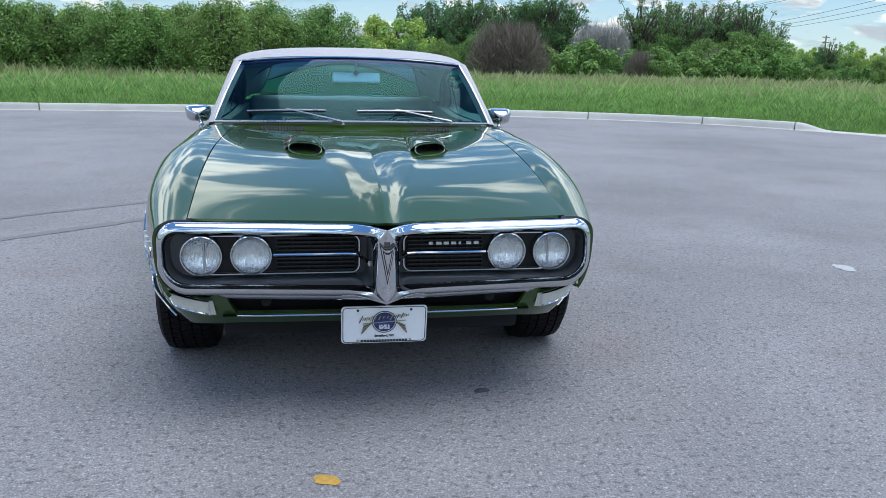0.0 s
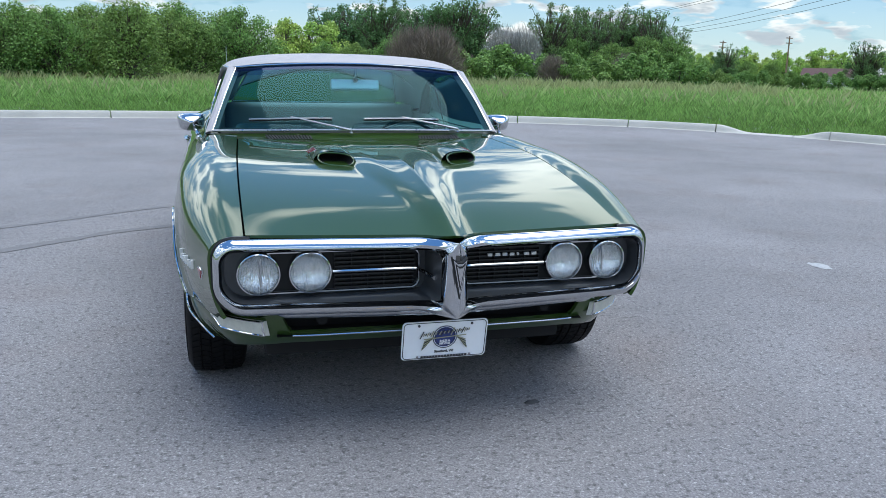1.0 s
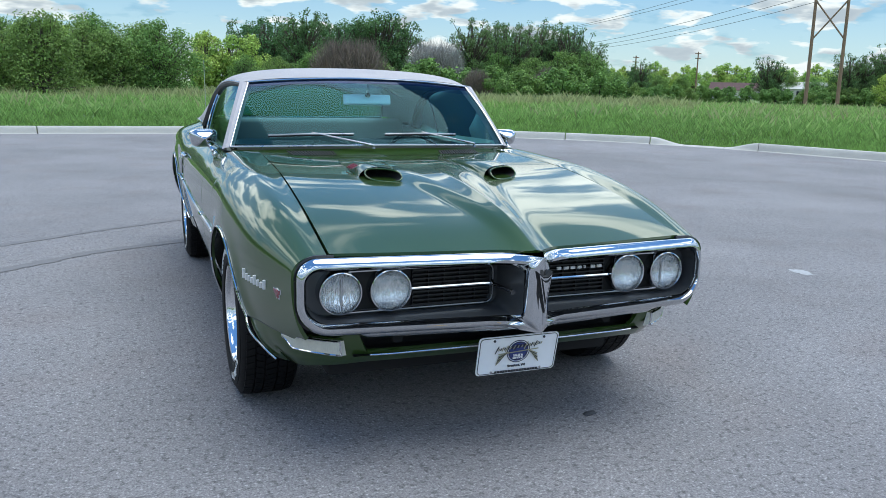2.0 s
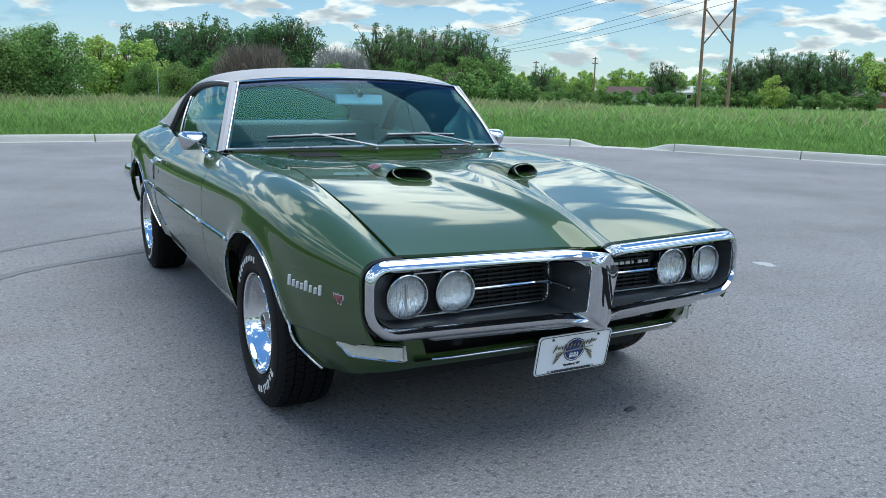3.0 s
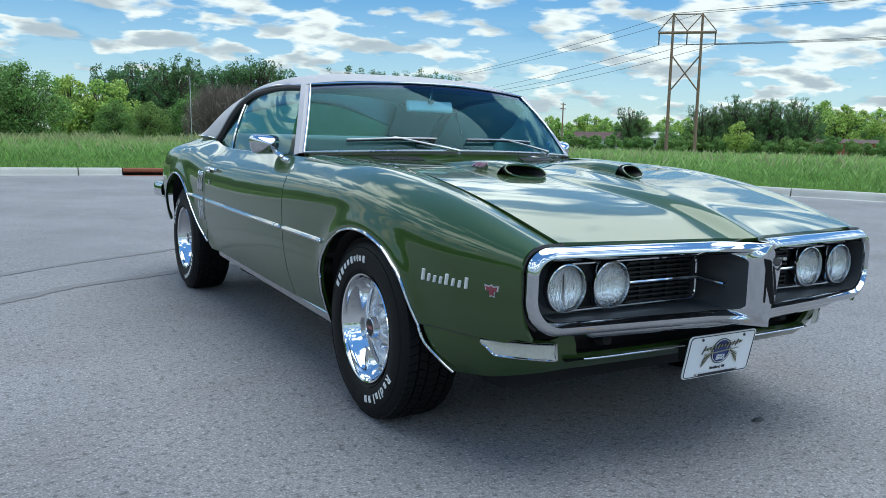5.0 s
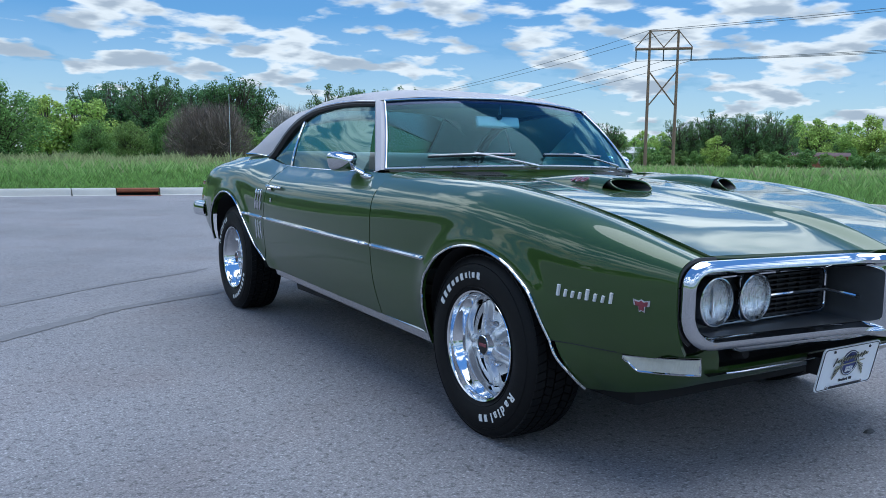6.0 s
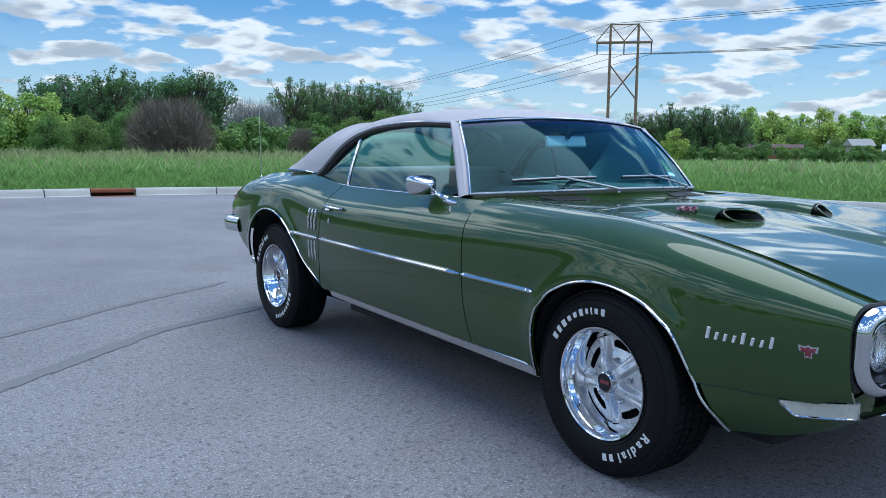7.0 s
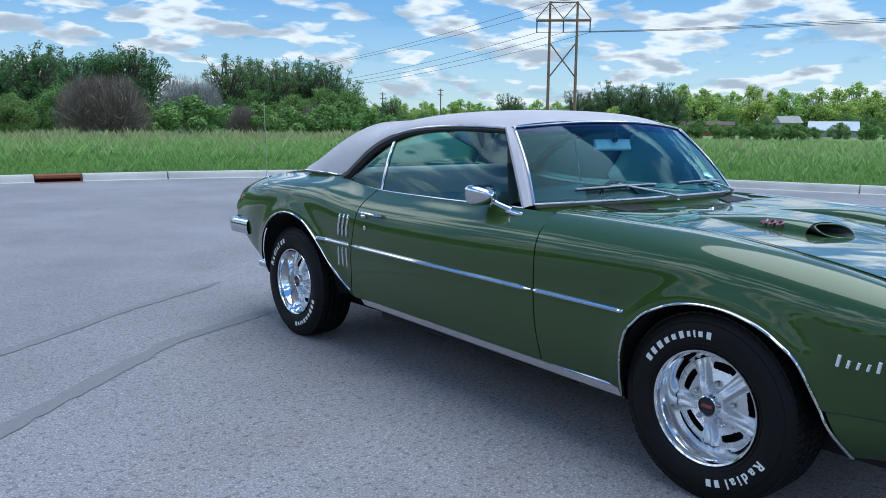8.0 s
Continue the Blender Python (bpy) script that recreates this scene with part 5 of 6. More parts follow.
    for ch, wd in (("R", 0.031), ("a", 0.029), ("d", 0.029), ("i", 0.013), ("a", 0.029), ("l", 0.013)):
        aa = radians(211) - (u + wd / 2) / rc
        cu = bpy.data.curves.new("raised_letter", "FONT")
        cu.body, cu.size, cu.extrude, cu.align_x, cu.align_y, cu.offset = ch, 0.043, 0.0010, "CENTER", "BOTTOM_BASELINE", 0.0012
        cu.materials.append(WHITE)
        tx = new("raised_letter", cu)
        tx.parent = tyre
        up_ = Vector((0, math.sin(aa), math.cos(aa)))
        right = Vector((0, -math.cos(aa), math.sin(aa)))
        tx.matrix_basis = Matrix.Translation(up_ * (rc - 0.012) + Vector((-0.1163, 0, 0))) @ Matrix((right, up_, Vector((-1, 0, 0)))).transposed().to_4x4()
        u += wd + 0.004
    u += 0.016
    for wd in (0.022, 0.024):
        mark(radians(211) - (u + wd / 2) / rc, wd, 0.030)
        u += wd + gap
    # rim with its polished trim ring
    bm = bmesh.new()
    lathe(bm, [(-0.080, 0.176), (-0.098, 0.186), (-0.105, 0.193), (-0.1085, 0.191), (-0.106, 0.185), (-0.096, 0.181), (-0.086, 0.180), (-0.078, 0.174), (-0.070, 0.172), (-0.062, 0.166), (-0.040, 0.163), (-0.030, 0.157), (-0.012, 0.153), (0.0, 0.150)], 96, "x")
    part("trim_ring", bm, WHEEL_CHROME, w, "polished stepped wheel trim ring")
    bm = bmesh.new()
    lathe(bm, [(0.05, 0.03), (0.05, 0.155), (-0.002, 0.158)], 48, "x")
    part("brake_drum", bm, DARK, w)
    # five-spoke pressed face with slots between the spokes
    bm = bmesh.new()
    nt, rs, lean = 300, list(np.linspace(0.036, 0.153, 44)), 0.5

    def face_x(r, th):
        p = ((th - lean) / (2 * math.pi / 5)) % 1.0
        d = min(p, 1 - p) * (2 * math.pi / 5) * r          # distance from the spoke's middle line
        half = lerp(0.019, 0.029, (r - 0.036) / 0.117)
        spoke = 1 - smooth(half * 0.55, half * 1.15, d)
        crown = -0.066 + 0.038 * smooth(0.045, 0.150, r)   # spoke crest falls towards the rim
        valley = -0.036 + 0.022 * smooth(0.05, 0.14, r)
        hub = 1 - smooth(0.036, 0.058, r)
        groove = 0.006 * math.exp(-((d / 0.006) ** 2)) * smooth(0.06, 0.1, r)
        return lerp(lerp(valley, crown + groove, spoke), -0.066, hub)

    vs = []
    for r in rs:
        vs.append([bm.verts.new((face_x(r, 2 * math.pi * k / nt), r * math.sin(2 * math.pi * k / nt), r * math.cos(2 * math.pi * k / nt))) for k in range(nt)])
    for i in range(len(rs) - 1):
        r = 0.5 * (rs[i] + rs[i + 1])
        for k in range(nt):
            th = 2 * math.pi * (k + 0.5) / nt
            p = ((th - lean) / (2 * math.pi / 5)) % 1.0
            if (abs(p - 0.5) / 0.27) ** 4 + (abs(r - 0.124) / 0.0135) ** 4 < 1:
                continue
            bm.faces.new((vs[i][k], vs[i][(k + 1) % nt], vs[i + 1][(k + 1) % nt], vs[i + 1][k]))
    part("spoked_face", bm, STEEL, w, "silver five-spoke wheel face")
    for k in range(5):
        th = 2 * math.pi * (k + 0.5) / 5 + lean
        bm = bmesh.new()
        lathe(bm, [(-0.058, 0.0005), (-0.057, 0.006), (-0.052, 0.0095), (-0.034, 0.0105)], 12, "x", (0, 0.072 * math.sin(th), 0.072 * math.cos(th)))
        part("lug_nut", bm, CHROME, w)
    bm = bmesh.new()
    lathe(bm, [(-0.082, 0.0295), (-0.086, 0.0315), (-0.084, 0.035), (-0.074, 0.037), (-0.062, 0.040)], 40, "x")
    cap = part("centre_cap", bm, CHROME, w, "bright centre cap with a dark red disc")
    bm = bmesh.new()
    lathe(bm, [(-0.0835, 0.0005), (-0.0835, 0.0285), (-0.080, 0.0295)], 32, "x")
    part("cap_disc", bm, BLACK, cap)
    bm = bmesh.new()
    box(bm, (-0.0848, -0.020, -0.006), (-0.083, 0.020, 0.006), 0.0006, 1)
    part("cap_bar", bm, RED, cap)
    return w


def build_details():
    wheel = build_wheel()
    # hub positions; the tyre's outer wall is at half width 0.862
    for i, (x, y, spin) in enumerate(((-0.746, 0.0, 0), (-0.742, 2.716, 168), (0.746, 0.0, 40), (0.742, 2.716, 200))):
        turn = 0 if x < 0 else 180
        m = pose(x, y, TYRE_R - 0.004, 0, 0, turn) @ pose(0, 0, 0, spin, 0, 0)
        if i == 0:
            wheel.matrix_basis = m
            ob = wheel
        else:
            ob = copy_thing(wheel, m)
        ob.parent = CAR
        for key in ("label", "category"):
            if key in ob:
                del ob[key]

    # hood scoops
    for sign in (-1, 1):
        bm = bmesh.new()
        rows = []
        cx = 0.262
        for k, y in enumerate(np.concatenate((np.linspace(0, 0.06, 5), np.linspace(0.10, 0.62, 20)))):
            s = y / 0.62
            half = lerp(0.085, 0.066, smooth(0, 1, s))
            h = 0.043 * (1 - smooth(0.10, 1.0, s)) + 0.003 * (1 - s)
            row = []
            for t in np.linspace(-1, 1, 29):
                x = cx + t * half
                yy = -0.100 + y + 0.055 * (t * 0.5 + 0.5) * (1 - s)
                prof = (1 - abs(t) ** 3.2) ** 0.75
                row.append((sign * x, yy, hood_z(x, yy) - 0.003 + h * prof))
            rows.append(row)
        grid(bm, rows)
        sc = part("hood_scoop", bm, PAINT, CAR, "green hood scoop with an oval mouth")
        # mouth: rolled lip, dark throat
        lip = []
        for a in np.linspace(0, 2 * math.pi, 48, endpoint=False):
            t = math.copysign(abs(math.cos(a)) ** 0.75, math.cos(a))
            x = cx + t * 0.067
            v = math.copysign(abs(math.sin(a)) ** 0.85, math.sin(a))
            yy = -0.104 + 0.055 * (t * 0.5 + 0.5) - 0.032 * (1 - v)
            lip.append(Vector((sign * x, yy, hood_z(x, yy) + 0.019 + 0.0185 * v)))
        bm = bmesh.new()
        tube(bm, lip, 0.0034, seg=8, closed=True)
        part("scoop_lip", bm, PAINT, sc)
        bm = bmesh.new()
        c = sum(lip, Vector()) / len(lip)
        rows = [[p + Vector((0, d, 0)) + (c - p) * k for p in lip] for d, k in ((0, 0), (0.03, 0.05), (0.07, 0.25), (0.085, 0.95))]
        grid(bm, rows, close_v=True)
        part("scoop_throat", bm, SLAT, sc)
        # numerals on the scoop's side
        xx, yy = cx + 0.091, 0.085
        for mtl, wide, lift in ((CHROME, 0.0018, 0.0), (RED, 0.0008, 0.0030)):
            cu = bpy.data.curves.new("numerals", "FONT")
            cu.body, cu.size, cu.extrude, cu.align_x, cu.space_character, cu.offset = "400", 0.050, 0.0014, "CENTER", 1.25, wide
            tx = new("numerals", cu)
            tx.parent = sc
            cu.materials.append(mtl)
            tx["label"] = "red engine size numerals with a bright outline"
            tx.matrix_basis = pose(sign * xx, yy, hood_z(xx, yy) + 0.010, 28, 0, -90 * (1 if sign < 0 else -1)) @ Matrix.Translation((0, 0, lift))
    # door mirrors
    for sign in (-1, 1):
        bm = bmesh.new()
        c = Vector((sign * 0.842, 1.10, 0.935))
        rows = []
        for d, k in ((-0.062, 0.02), (-0.058, 0.28), (-0.040, 0.62), (-0.010, 0.90), (0.020, 1.0), (0.034, 0.98), (0.036, 0.92)):
            row = []
            for a in np.linspace(0, 2 * math.pi, 28, endpoint=False):
                ex, ez = math.copysign(abs(math.cos(a)) ** 0.55, math.cos(a)), math.copysign(abs(math.sin(a)) ** 0.55, math.sin(a))
                wide = 0.067 * (1.0 + 0.12 * ez)
                row.append(c + Vector((wide * k * ex, d, 0.046 * k * ez)))
            rows.append(row)
        grid(bm, rows, close_v=True)
        mir = part("door_mirror", bm, CHROME, CAR, "chrome door mirror on a short arm")
        bm = bmesh.new()
        bm.faces.new([bm.verts.new(c + Vector((0.061 * math.copysign(abs(math.cos(a)) ** 0.55, math.cos(a)), 0.034, 0.042 * math.copysign(abs(math.sin(a)) ** 0.55, math.sin(a))))) for a in np.linspace(0, 2 * math.pi, 28, endpoint=False)])
        part("mirror_glass", bm, CHROME, mir)
        bm = bmesh.new()
        tube(bm, [c + Vector((-sign * 0.02, -0.035, -0.02)), (sign * 0.822, 1.02, 0.902), (sign * 0.805, 0.965, 0.882)], [0.010, 0.009, 0.011], seg=8)
        part("mirror_arm", bm, CHROME, mir)
        bm = bmesh.new()
        tube(bm, [(sign * 0.806, 0.985, 0.876), (sign * 0.806, 0.935, 0.871), (sign * 0.803, 0.895, 0.869)], [0.011, 0.0155, 0.008], seg=10)
        part("mirror_foot", bm, CHROME, mir)
        # door handle and key lock
        def on_side(y, z, off=0.004):
            sec = section(y, 1)
            return Vector((sign * (float(np.interp(-z, -sec[:, 1], sec[:, 0])) + flare(y, z) + off), y, z))

        bm = bmesh.new()
        tube(bm, [on_side(1.965, 0.790, 0.006), on_side(1.94, 0.793, 0.020), on_side(1.88, 0.793, 0.023), on_side(1.81, 0.790, 0.021), on_side(1.765, 0.788, 0.008)], [0.011, 0.0135, 0.0125, 0.011, 0.009], seg=8, flat=0.7)
        hd = part("door_handle", bm, CHROME, CAR, "chrome pull-up door handle")
        bm = bmesh.new()
        tube(bm, [on_side(1.945, 0.778, 0.002), on_side(1.925, 0.776, 0.011), on_side(1.905, 0.778, 0.002)], 0.011, seg=8)
        part("push_button", bm, CHROME, hd)
        bm = bmesh.new()
        p = on_side(1.905, 0.718, 0.0)
        lathe(bm, [(-0.004, 0.0125), (sign * 0.004, 0.0120), (sign * 0.006, 0.009), (sign * 0.006, 0.0005)], 20, "x", p)
        part("key_lock", bm, CHROME, CAR)
        # simulated louvres on the quarter panel: three slim bright bars
        for i in range(3):
            bm = bmesh.new()
            y0 = 2.066 + 0.038 * i
            tube(bm, [on_side(y0 + 0.012 * u - 0.006, 0.770 - 0.115 * u, 0.003) for u in np.linspace(0, 1, 10)], [0.003] + [0.0075] * 8 + [0.003], seg=8)
            part("louvre_bar", bm, CHROME, CAR)
            bm = bmesh.new()
            tube(bm, [on_side(y0 + 0.018 + 0.012 * u - 0.006, 0.598 - 0.105 * u, 0.001) for u in np.linspace(0, 1, 10)], [0.002] + [0.0050] * 8 + [0.002], seg=8)
            part("louvre_bar", bm, STEEL, CAR)
        # script on the fender as plain bars, and a plain red bird-like badge
        x0, x1 = -0.41, -0.615
        hts = [0.034, 0.022, 0.020, 0.020, 0.032, 0.022, 0.020, 0.032]
        for i, h in enumerate(hts):
            y = lerp(x0, x1, (i + 0.4) / len(hts))
            bm = bmesh.new()
            z0 = 0.558
            tube(bm, [on_side(y + 0.003, z0 + 0.001, 0.003), on_side(y - 0.002, z0 + h, 0.003)], 0.0062 if i % 4 else 0.0072, seg=8, flat=0.7)
            part("script_bar", bm, WHITE, CAR)
        wing = [(0.0, 0.022), (0.010, 0.016), (0.030, 0.020), (0.027, 0.000), (0.012, -0.002), (0.010, -0.022), (0.0, -0.017)]
        shape = wing + [(-a, b) for a, b in wing[::-1][1:-1]]
        for scale, mt, off in ((0.86, CHROME, 0.003), (0.64, RED, 0.0055)):
            bm = bmesh.new()
            f = [bm.verts.new(on_side(-0.692 + a * scale, 0.566 + b * scale, off)) for a, b in shape]
            g = [bm.verts.new(on_side(-0.692 + a * scale, 0.566 + b * scale, -0.002)) for a, b in shape]
            cc = bm.verts.new(on_side(-0.692, 0.566, off + 0.002))
            n = len(f)
            for i in range(n):
                bm.faces.new((f[i], f[(i + 1) % n], cc))
                bm.faces.new((f[i], f[(i + 1) % n], g[(i + 1) % n], g[i]))
            part("fender_badge", bm, mt, CAR)
        # seam trim between fender and valance
        bm = bmesh.new()
        tube(bm, [on_side(y, 0.413, 0.0) for y in np.linspace(-0.375, -0.59, 12)], 0.0014, seg=5)
        part("seam_trim", bm, BLACK, CAR)
        # rear bumper end
        bm = bmesh.new()
        rows = []
        for u in np.linspace(0, 1, 24):
            x = 0.872 - 0.872 * max(0.0, (u - 0.25) / 0.75)
            y = lerp(3.24, 3.53, min(1.0, u / 0.32) ** 0.8) + 0.07 * smooth(0.25, 1, u)
            if u < 0.25:
                x = lerp(0.862, 0.872, u / 0.25)
            nx, ny = (1, 0) if u < 0.2 else (lerp(1, 0, smooth(0.2, 0.4, u)), smooth(0.2, 0.4, u))
            rows.append([(sign * (x + nx * o), y + ny * o, z) for o, z in ((-0.03, 0.636), (0.004, 0.633), (0.018, 0.616), (0.020, 0.576), (0.010, 0.541), (-0.03, 0.533))])
        grid(bm, rows)
        part("rear_bumper", bm, CHROME, CAR, "chrome rear bumper")
        bm = bmesh.new()
        tube(bm, [(sign * 0.66, 3.05, 0.30), (sign * 0.68, 3.25, 0.312), (sign * 0.70, 3.40, 0.325)], 0.026, seg=14)
        part("exhaust_tip", bm, CHROME, CAR)
        bm = bmesh.new()
        box(bm, (-0.004, -0.035, -0.012), (0.004, 0.035, 0.012), 0.003, 2, m=Matrix.Translation(on_side(3.40, 0.76, 0.0)))
        part("side_marker", bm, RED, CAR)
    # aerial
    bm = bmesh.new()
    lathe(bm, [(0.0, 0.014), (0.012, 0.012), (0.03, 0.006), (0.035, 0.0005)], 14, "z", (-0.615, 3.47, 0.866))
    ae = part("aerial", bm, BRIGHT, CAR, "slim rod aerial")
    bm = bmesh.new()
    tube(bm, [(-0.615, 3.47, 0.89), (-0.62, 3.48, 1.375)], [0.003, 0.0022], seg=6)
    part("aerial_rod", bm, BRIGHT, ae)


build_details()

# small things on the asphalt
strip("tar_streak", [(-3.4, 1.35), (-2.5, 2.10), (-1.5, 2.98), (-0.76, 3.33), (0.3, 3.72)], 0.10, 0.003, STREAK, "thin dark tar streak across the asphalt", "streak", 3)
strip("tar_streak", [(-3.6, 2.1), (-2.45, 3.18), (-1.37, 3.98), (-0.5, 4.5)], 0.08, 0.003, STREAK, "faint dark tar streak across the asphalt", "streak", 5)
blob("stone_chip", 0.395, -0.678, 0.028, 0.016, 0.009, TAR, "small black chip of tar on the asphalt", "chip", 2, 9)
blob("paint_spot", -0.206, -1.294, 0.042, 0.036, 0.001, YELLOW, "worn yellow paint spot on the asphalt", "paint spot", 4)
blob("chalk_mark", 3.13, 1.05, 0.055, 0.10, 0.001, CHALK, "small whitish mark on the asphalt", "mark", 6)
blob("leaf_litter", -0.16, 2.54, 0.06, 0.026, 0.006, CHALK, "pale scrap of litter under the car", "litter", 8)


# ---------------- meadow, trees and the distance ----------------
def quads_mesh(name, centers, normals, sizes, rng, stretch=1.3):
    """One mesh of many small leaf faces (each a bent diamond of two triangles)."""
    n = len(centers)
    t = rng.normal(size=(n, 3))
    u = np.cross(normals, t)
    u /= np.linalg.norm(u, axis=1, keepdims=True) + 1e-9
    v = np.cross(normals, u)
    v /= np.linalg.norm(v, axis=1, keepdims=True) + 1e-9
    s = sizes[:, None]
    bend = normals * s * 0.25
    P = np.stack((centers - u * s * stretch * 0.5, centers - v * s * 0.42 + bend, centers + u * s * stretch * 0.5, centers + v * s * 0.42 + bend), axis=1).reshape(-1, 3)
    me = bpy.data.meshes.new(name)
    me.vertices.add(4 * n)
    me.vertices.foreach_set("co", P.astype(np.float32).ravel())
    idx = np.arange(4 * n, dtype=np.int32)
    me.loops.add(4 * n)
    me.loops.foreach_set("vertex_index", idx)
    me.polygons.add(n)
    me.polygons.foreach_set("loop_start", np.arange(0, 4 * n, 4, dtype=np.int32))
    me.polygons.foreach_set("loop_total", np.full(n, 4, dtype=np.int32))
    me.update(calc_edges=True)
    return me


def crown_points(rng, n, blobs):
    """Points in the shells of overlapping irregular clumps."""
    vol = np.array([b[3] ** 2 for b in blobs])
    pick = rng.choice(len(blobs), n, p=vol / vol.sum())
    B = np.array(blobs)[pick]
    d = rng.normal(size=(n, 3))
    d /= np.linalg.norm(d, axis=1, keepdims=True)
    r = (0.55 + 0.5 * rng.random(n) ** 0.6)[:, None]
    r *= (1 + 0.25 * rng.normal(size=(n, 1)) * (rng.random((n, 1)) < 0.12))
    r *= 1 + 0.22 * np.sin(3.1 * d[:, :1] * 2 + B[:, :1] * 5) * np.cos(2.7 * d[:, 1:2] * 2 + B[:, 1:2] * 3)
    P = B[:, :3] + d * r * B[:, 3:4] * np.array((1, 1, 0.9))
    return P, d


def limb_mesh(bm, a, b, r0, r1, rng, bend=0.12):
    k = 5
    a, b = Vector(a), Vector(b)
    L_ = (b - a).length
    off = Vector(rng.normal(size=3)) * bend * L_ * 0.4
    pts = [a.lerp(b, i / k) + off * math.sin(math.pi * i / k) for i in range(k + 1)]
    tube(bm, pts, [lerp(r0, r1, i / k) for i in range(k + 1)], seg=6)


def make_tree(seed, h, w, leaf, size, n, base=0.18, clumps=16, style="round", label="", name="tree", puff=1.0):
    """A broadleaf tree of height h and crown width w: tapered trunk, limbs, and a crown of many leaf clusters."""
    rng = np.random.default_rng(seed)
    tr = thing(name, label, "tree" if name == "tree" else "bush")
    blobs = []
    for i in range(clumps):
        f = rng.random()
        z = h * lerp(base + 0.08, 0.90, f)
        if style == "round":
            rad = w * 0.5 * math.sqrt(max(0.05, 1 - (2 * (f - 0.42)) ** 2 * 0.75))
        elif style == "poplar":
            rad = w * 0.5 * (0.95 - 0.62 * f)
        elif style == "grove":
            # several leaders side by side, each narrowing to its own tip
            k = i % 8
            tall = 0.84 + 0.16 * ((k * 37 + seed * 11) % 10) / 9
            z = h * lerp(base + 0.05, 0.97 * tall, f)
            a = k * 0.9 + seed
            c = w * (0.33 if k else 0.05)
            q = w * 0.22 * (1.0 - 0.62 * f)
            b = rng.random() * 6.283
            blobs.append((c * math.cos(a) + q * math.cos(b), c * math.sin(a) + q * math.sin(b), z, puff * w * lerp(0.13, 0.062, f) * (0.8 + 0.4 * rng.random())))
            continue
        else:
            rad = w * 0.5 * (1.0 - 0.55 * f)
        a = rng.random() * 2 * math.pi
        q = rad * math.sqrt(rng.random()) * 0.85
        blobs.append((q * math.cos(a), q * math.sin(a), z, puff * w * (0.075 + 0.085 * rng.random()) * (0.7 if f > 0.8 else 1)))
    blobs.append((0, 0, h * 0.90, w * 0.08))
    blobs.append((0, 0, h * 0.55, w * 0.22))
    bm = bmesh.new()
    limb_mesh(bm, (0, 0, -0.2), (0.1 * w * rng.normal() * 0.3, 0, h * 0.86), 0.028 * h, 0.006 * h, rng, 0.03)
    for b in blobs:
        limb_mesh(bm, (0, 0, h * min(0.75, base * 0.8 + 0.45 * (b[2] / h - base))), (b[0], b[1], b[2]), 0.010 * h, 0.002 * h, rng)
    part("trunk", bm, BARK, tr)
    P, d = crown_points(rng, n, blobs)
    nn = d + rng.normal(size=d.shape) * 0.6 + np.array((0, 0, 0.5))
    nn /= np.linalg.norm(nn, axis=1, keepdims=True)
    keep = P[:, 2] > h * base * 0.5
    P, nn = P[keep], nn[keep]
    me = quads_mesh("crown", P, nn, size * (0.6 + 0.8 * rng.random(len(P))), rng)
    me.materials.append(leaf)
    cr = new("crown", me)
    cr.parent = tr
    return tr


def make_bare(seed, h, w, material, n, label, name="bush", rad=1.0):
    """A leafless shrub: stems that fork into fine twigs."""
    rng = np.random.default_rng(seed)
    tr = thing(name, label, "bush")
    bm = bmesh.new()
    tips = []
    for i in range(14):
        a = rng.random() * 2 * math.pi
        e = Vector((math.cos(a) * w * 0.30 * rng.random(), math.sin(a) * w * 0.30 * rng.random(), h * (0.35 + 0.25 * rng.random())))
        limb_mesh(bm, (e.x * 0.3, e.y * 0.3, -0.1), e, 0.05 * rad, 0.025 * rad, rng)
        tips.append(e)
    part("trunk", bm, material, tr)
    # fine twigs as thin bent slivers
    V, F = [], []
    for i in range(n):
        t = tips[rng.integers(len(tips))]
        a, el = rng.random() * 2 * math.pi, rng.random() ** 0.8
        reach = 0.45 + 0.55 * rng.random() ** 0.6
        wide = w * 0.5 * math.sqrt(max(0.06, 1 - (1.42 * (el - 0.32)) ** 2)) * reach
        end = np.array((math.cos(a) * wide, math.sin(a) * wide, h * lerp(0.10, 1.0, el) * (0.80 + 0.20 * rng.random())))
        st = np.array(t) * (0.3 + 0.7 * rng.random()) if i % 4 == 0 else end * np.array((0.78, 0.78, 0.80)) + rng.normal(size=3) * 0.05 * h
        d = end - st
        s = np.cross(d, rng.normal(size=3))
        s *= (0.007 + 0.007 * rng.random()) * rad / (np.linalg.norm(s) + 1e-9)
        mid = st + d * 0.55 + rng.normal(size=3) * 0.06 * np.linalg.norm(d)
        k = len(V)
        V += [tuple(st - s), tuple(st + s), tuple(mid + s * 0.8), tuple(mid - s * 0.8), tuple(end)]
        F += [(k, k + 1, k + 2, k + 3), (k + 3, k + 2, k + 4)]
    me = bpy.data.meshes.new("twig_crown")
    me.from_pydata(V, [], F)
    me.materials.append(material)
    ob = new("twig_crown", me)
    ob.parent = tr
    return tr


EYE0 = (-1.5, -2.2)


def place(az, dist):
    a = radians(az)
    return EYE0[0] + dist * math.sin(a), EYE0[1] + dist * math.cos(a)


def plant(proto, az, dist, scale, turn, sz=1.0):
    x, y = place(az, dist)
    ob = copy_thing(proto, Matrix.LocRotScale((x, y, -0.05), Euler((0, 0, turn)), None))
    ob.scale = (scale, scale, scale * sz)
    return ob


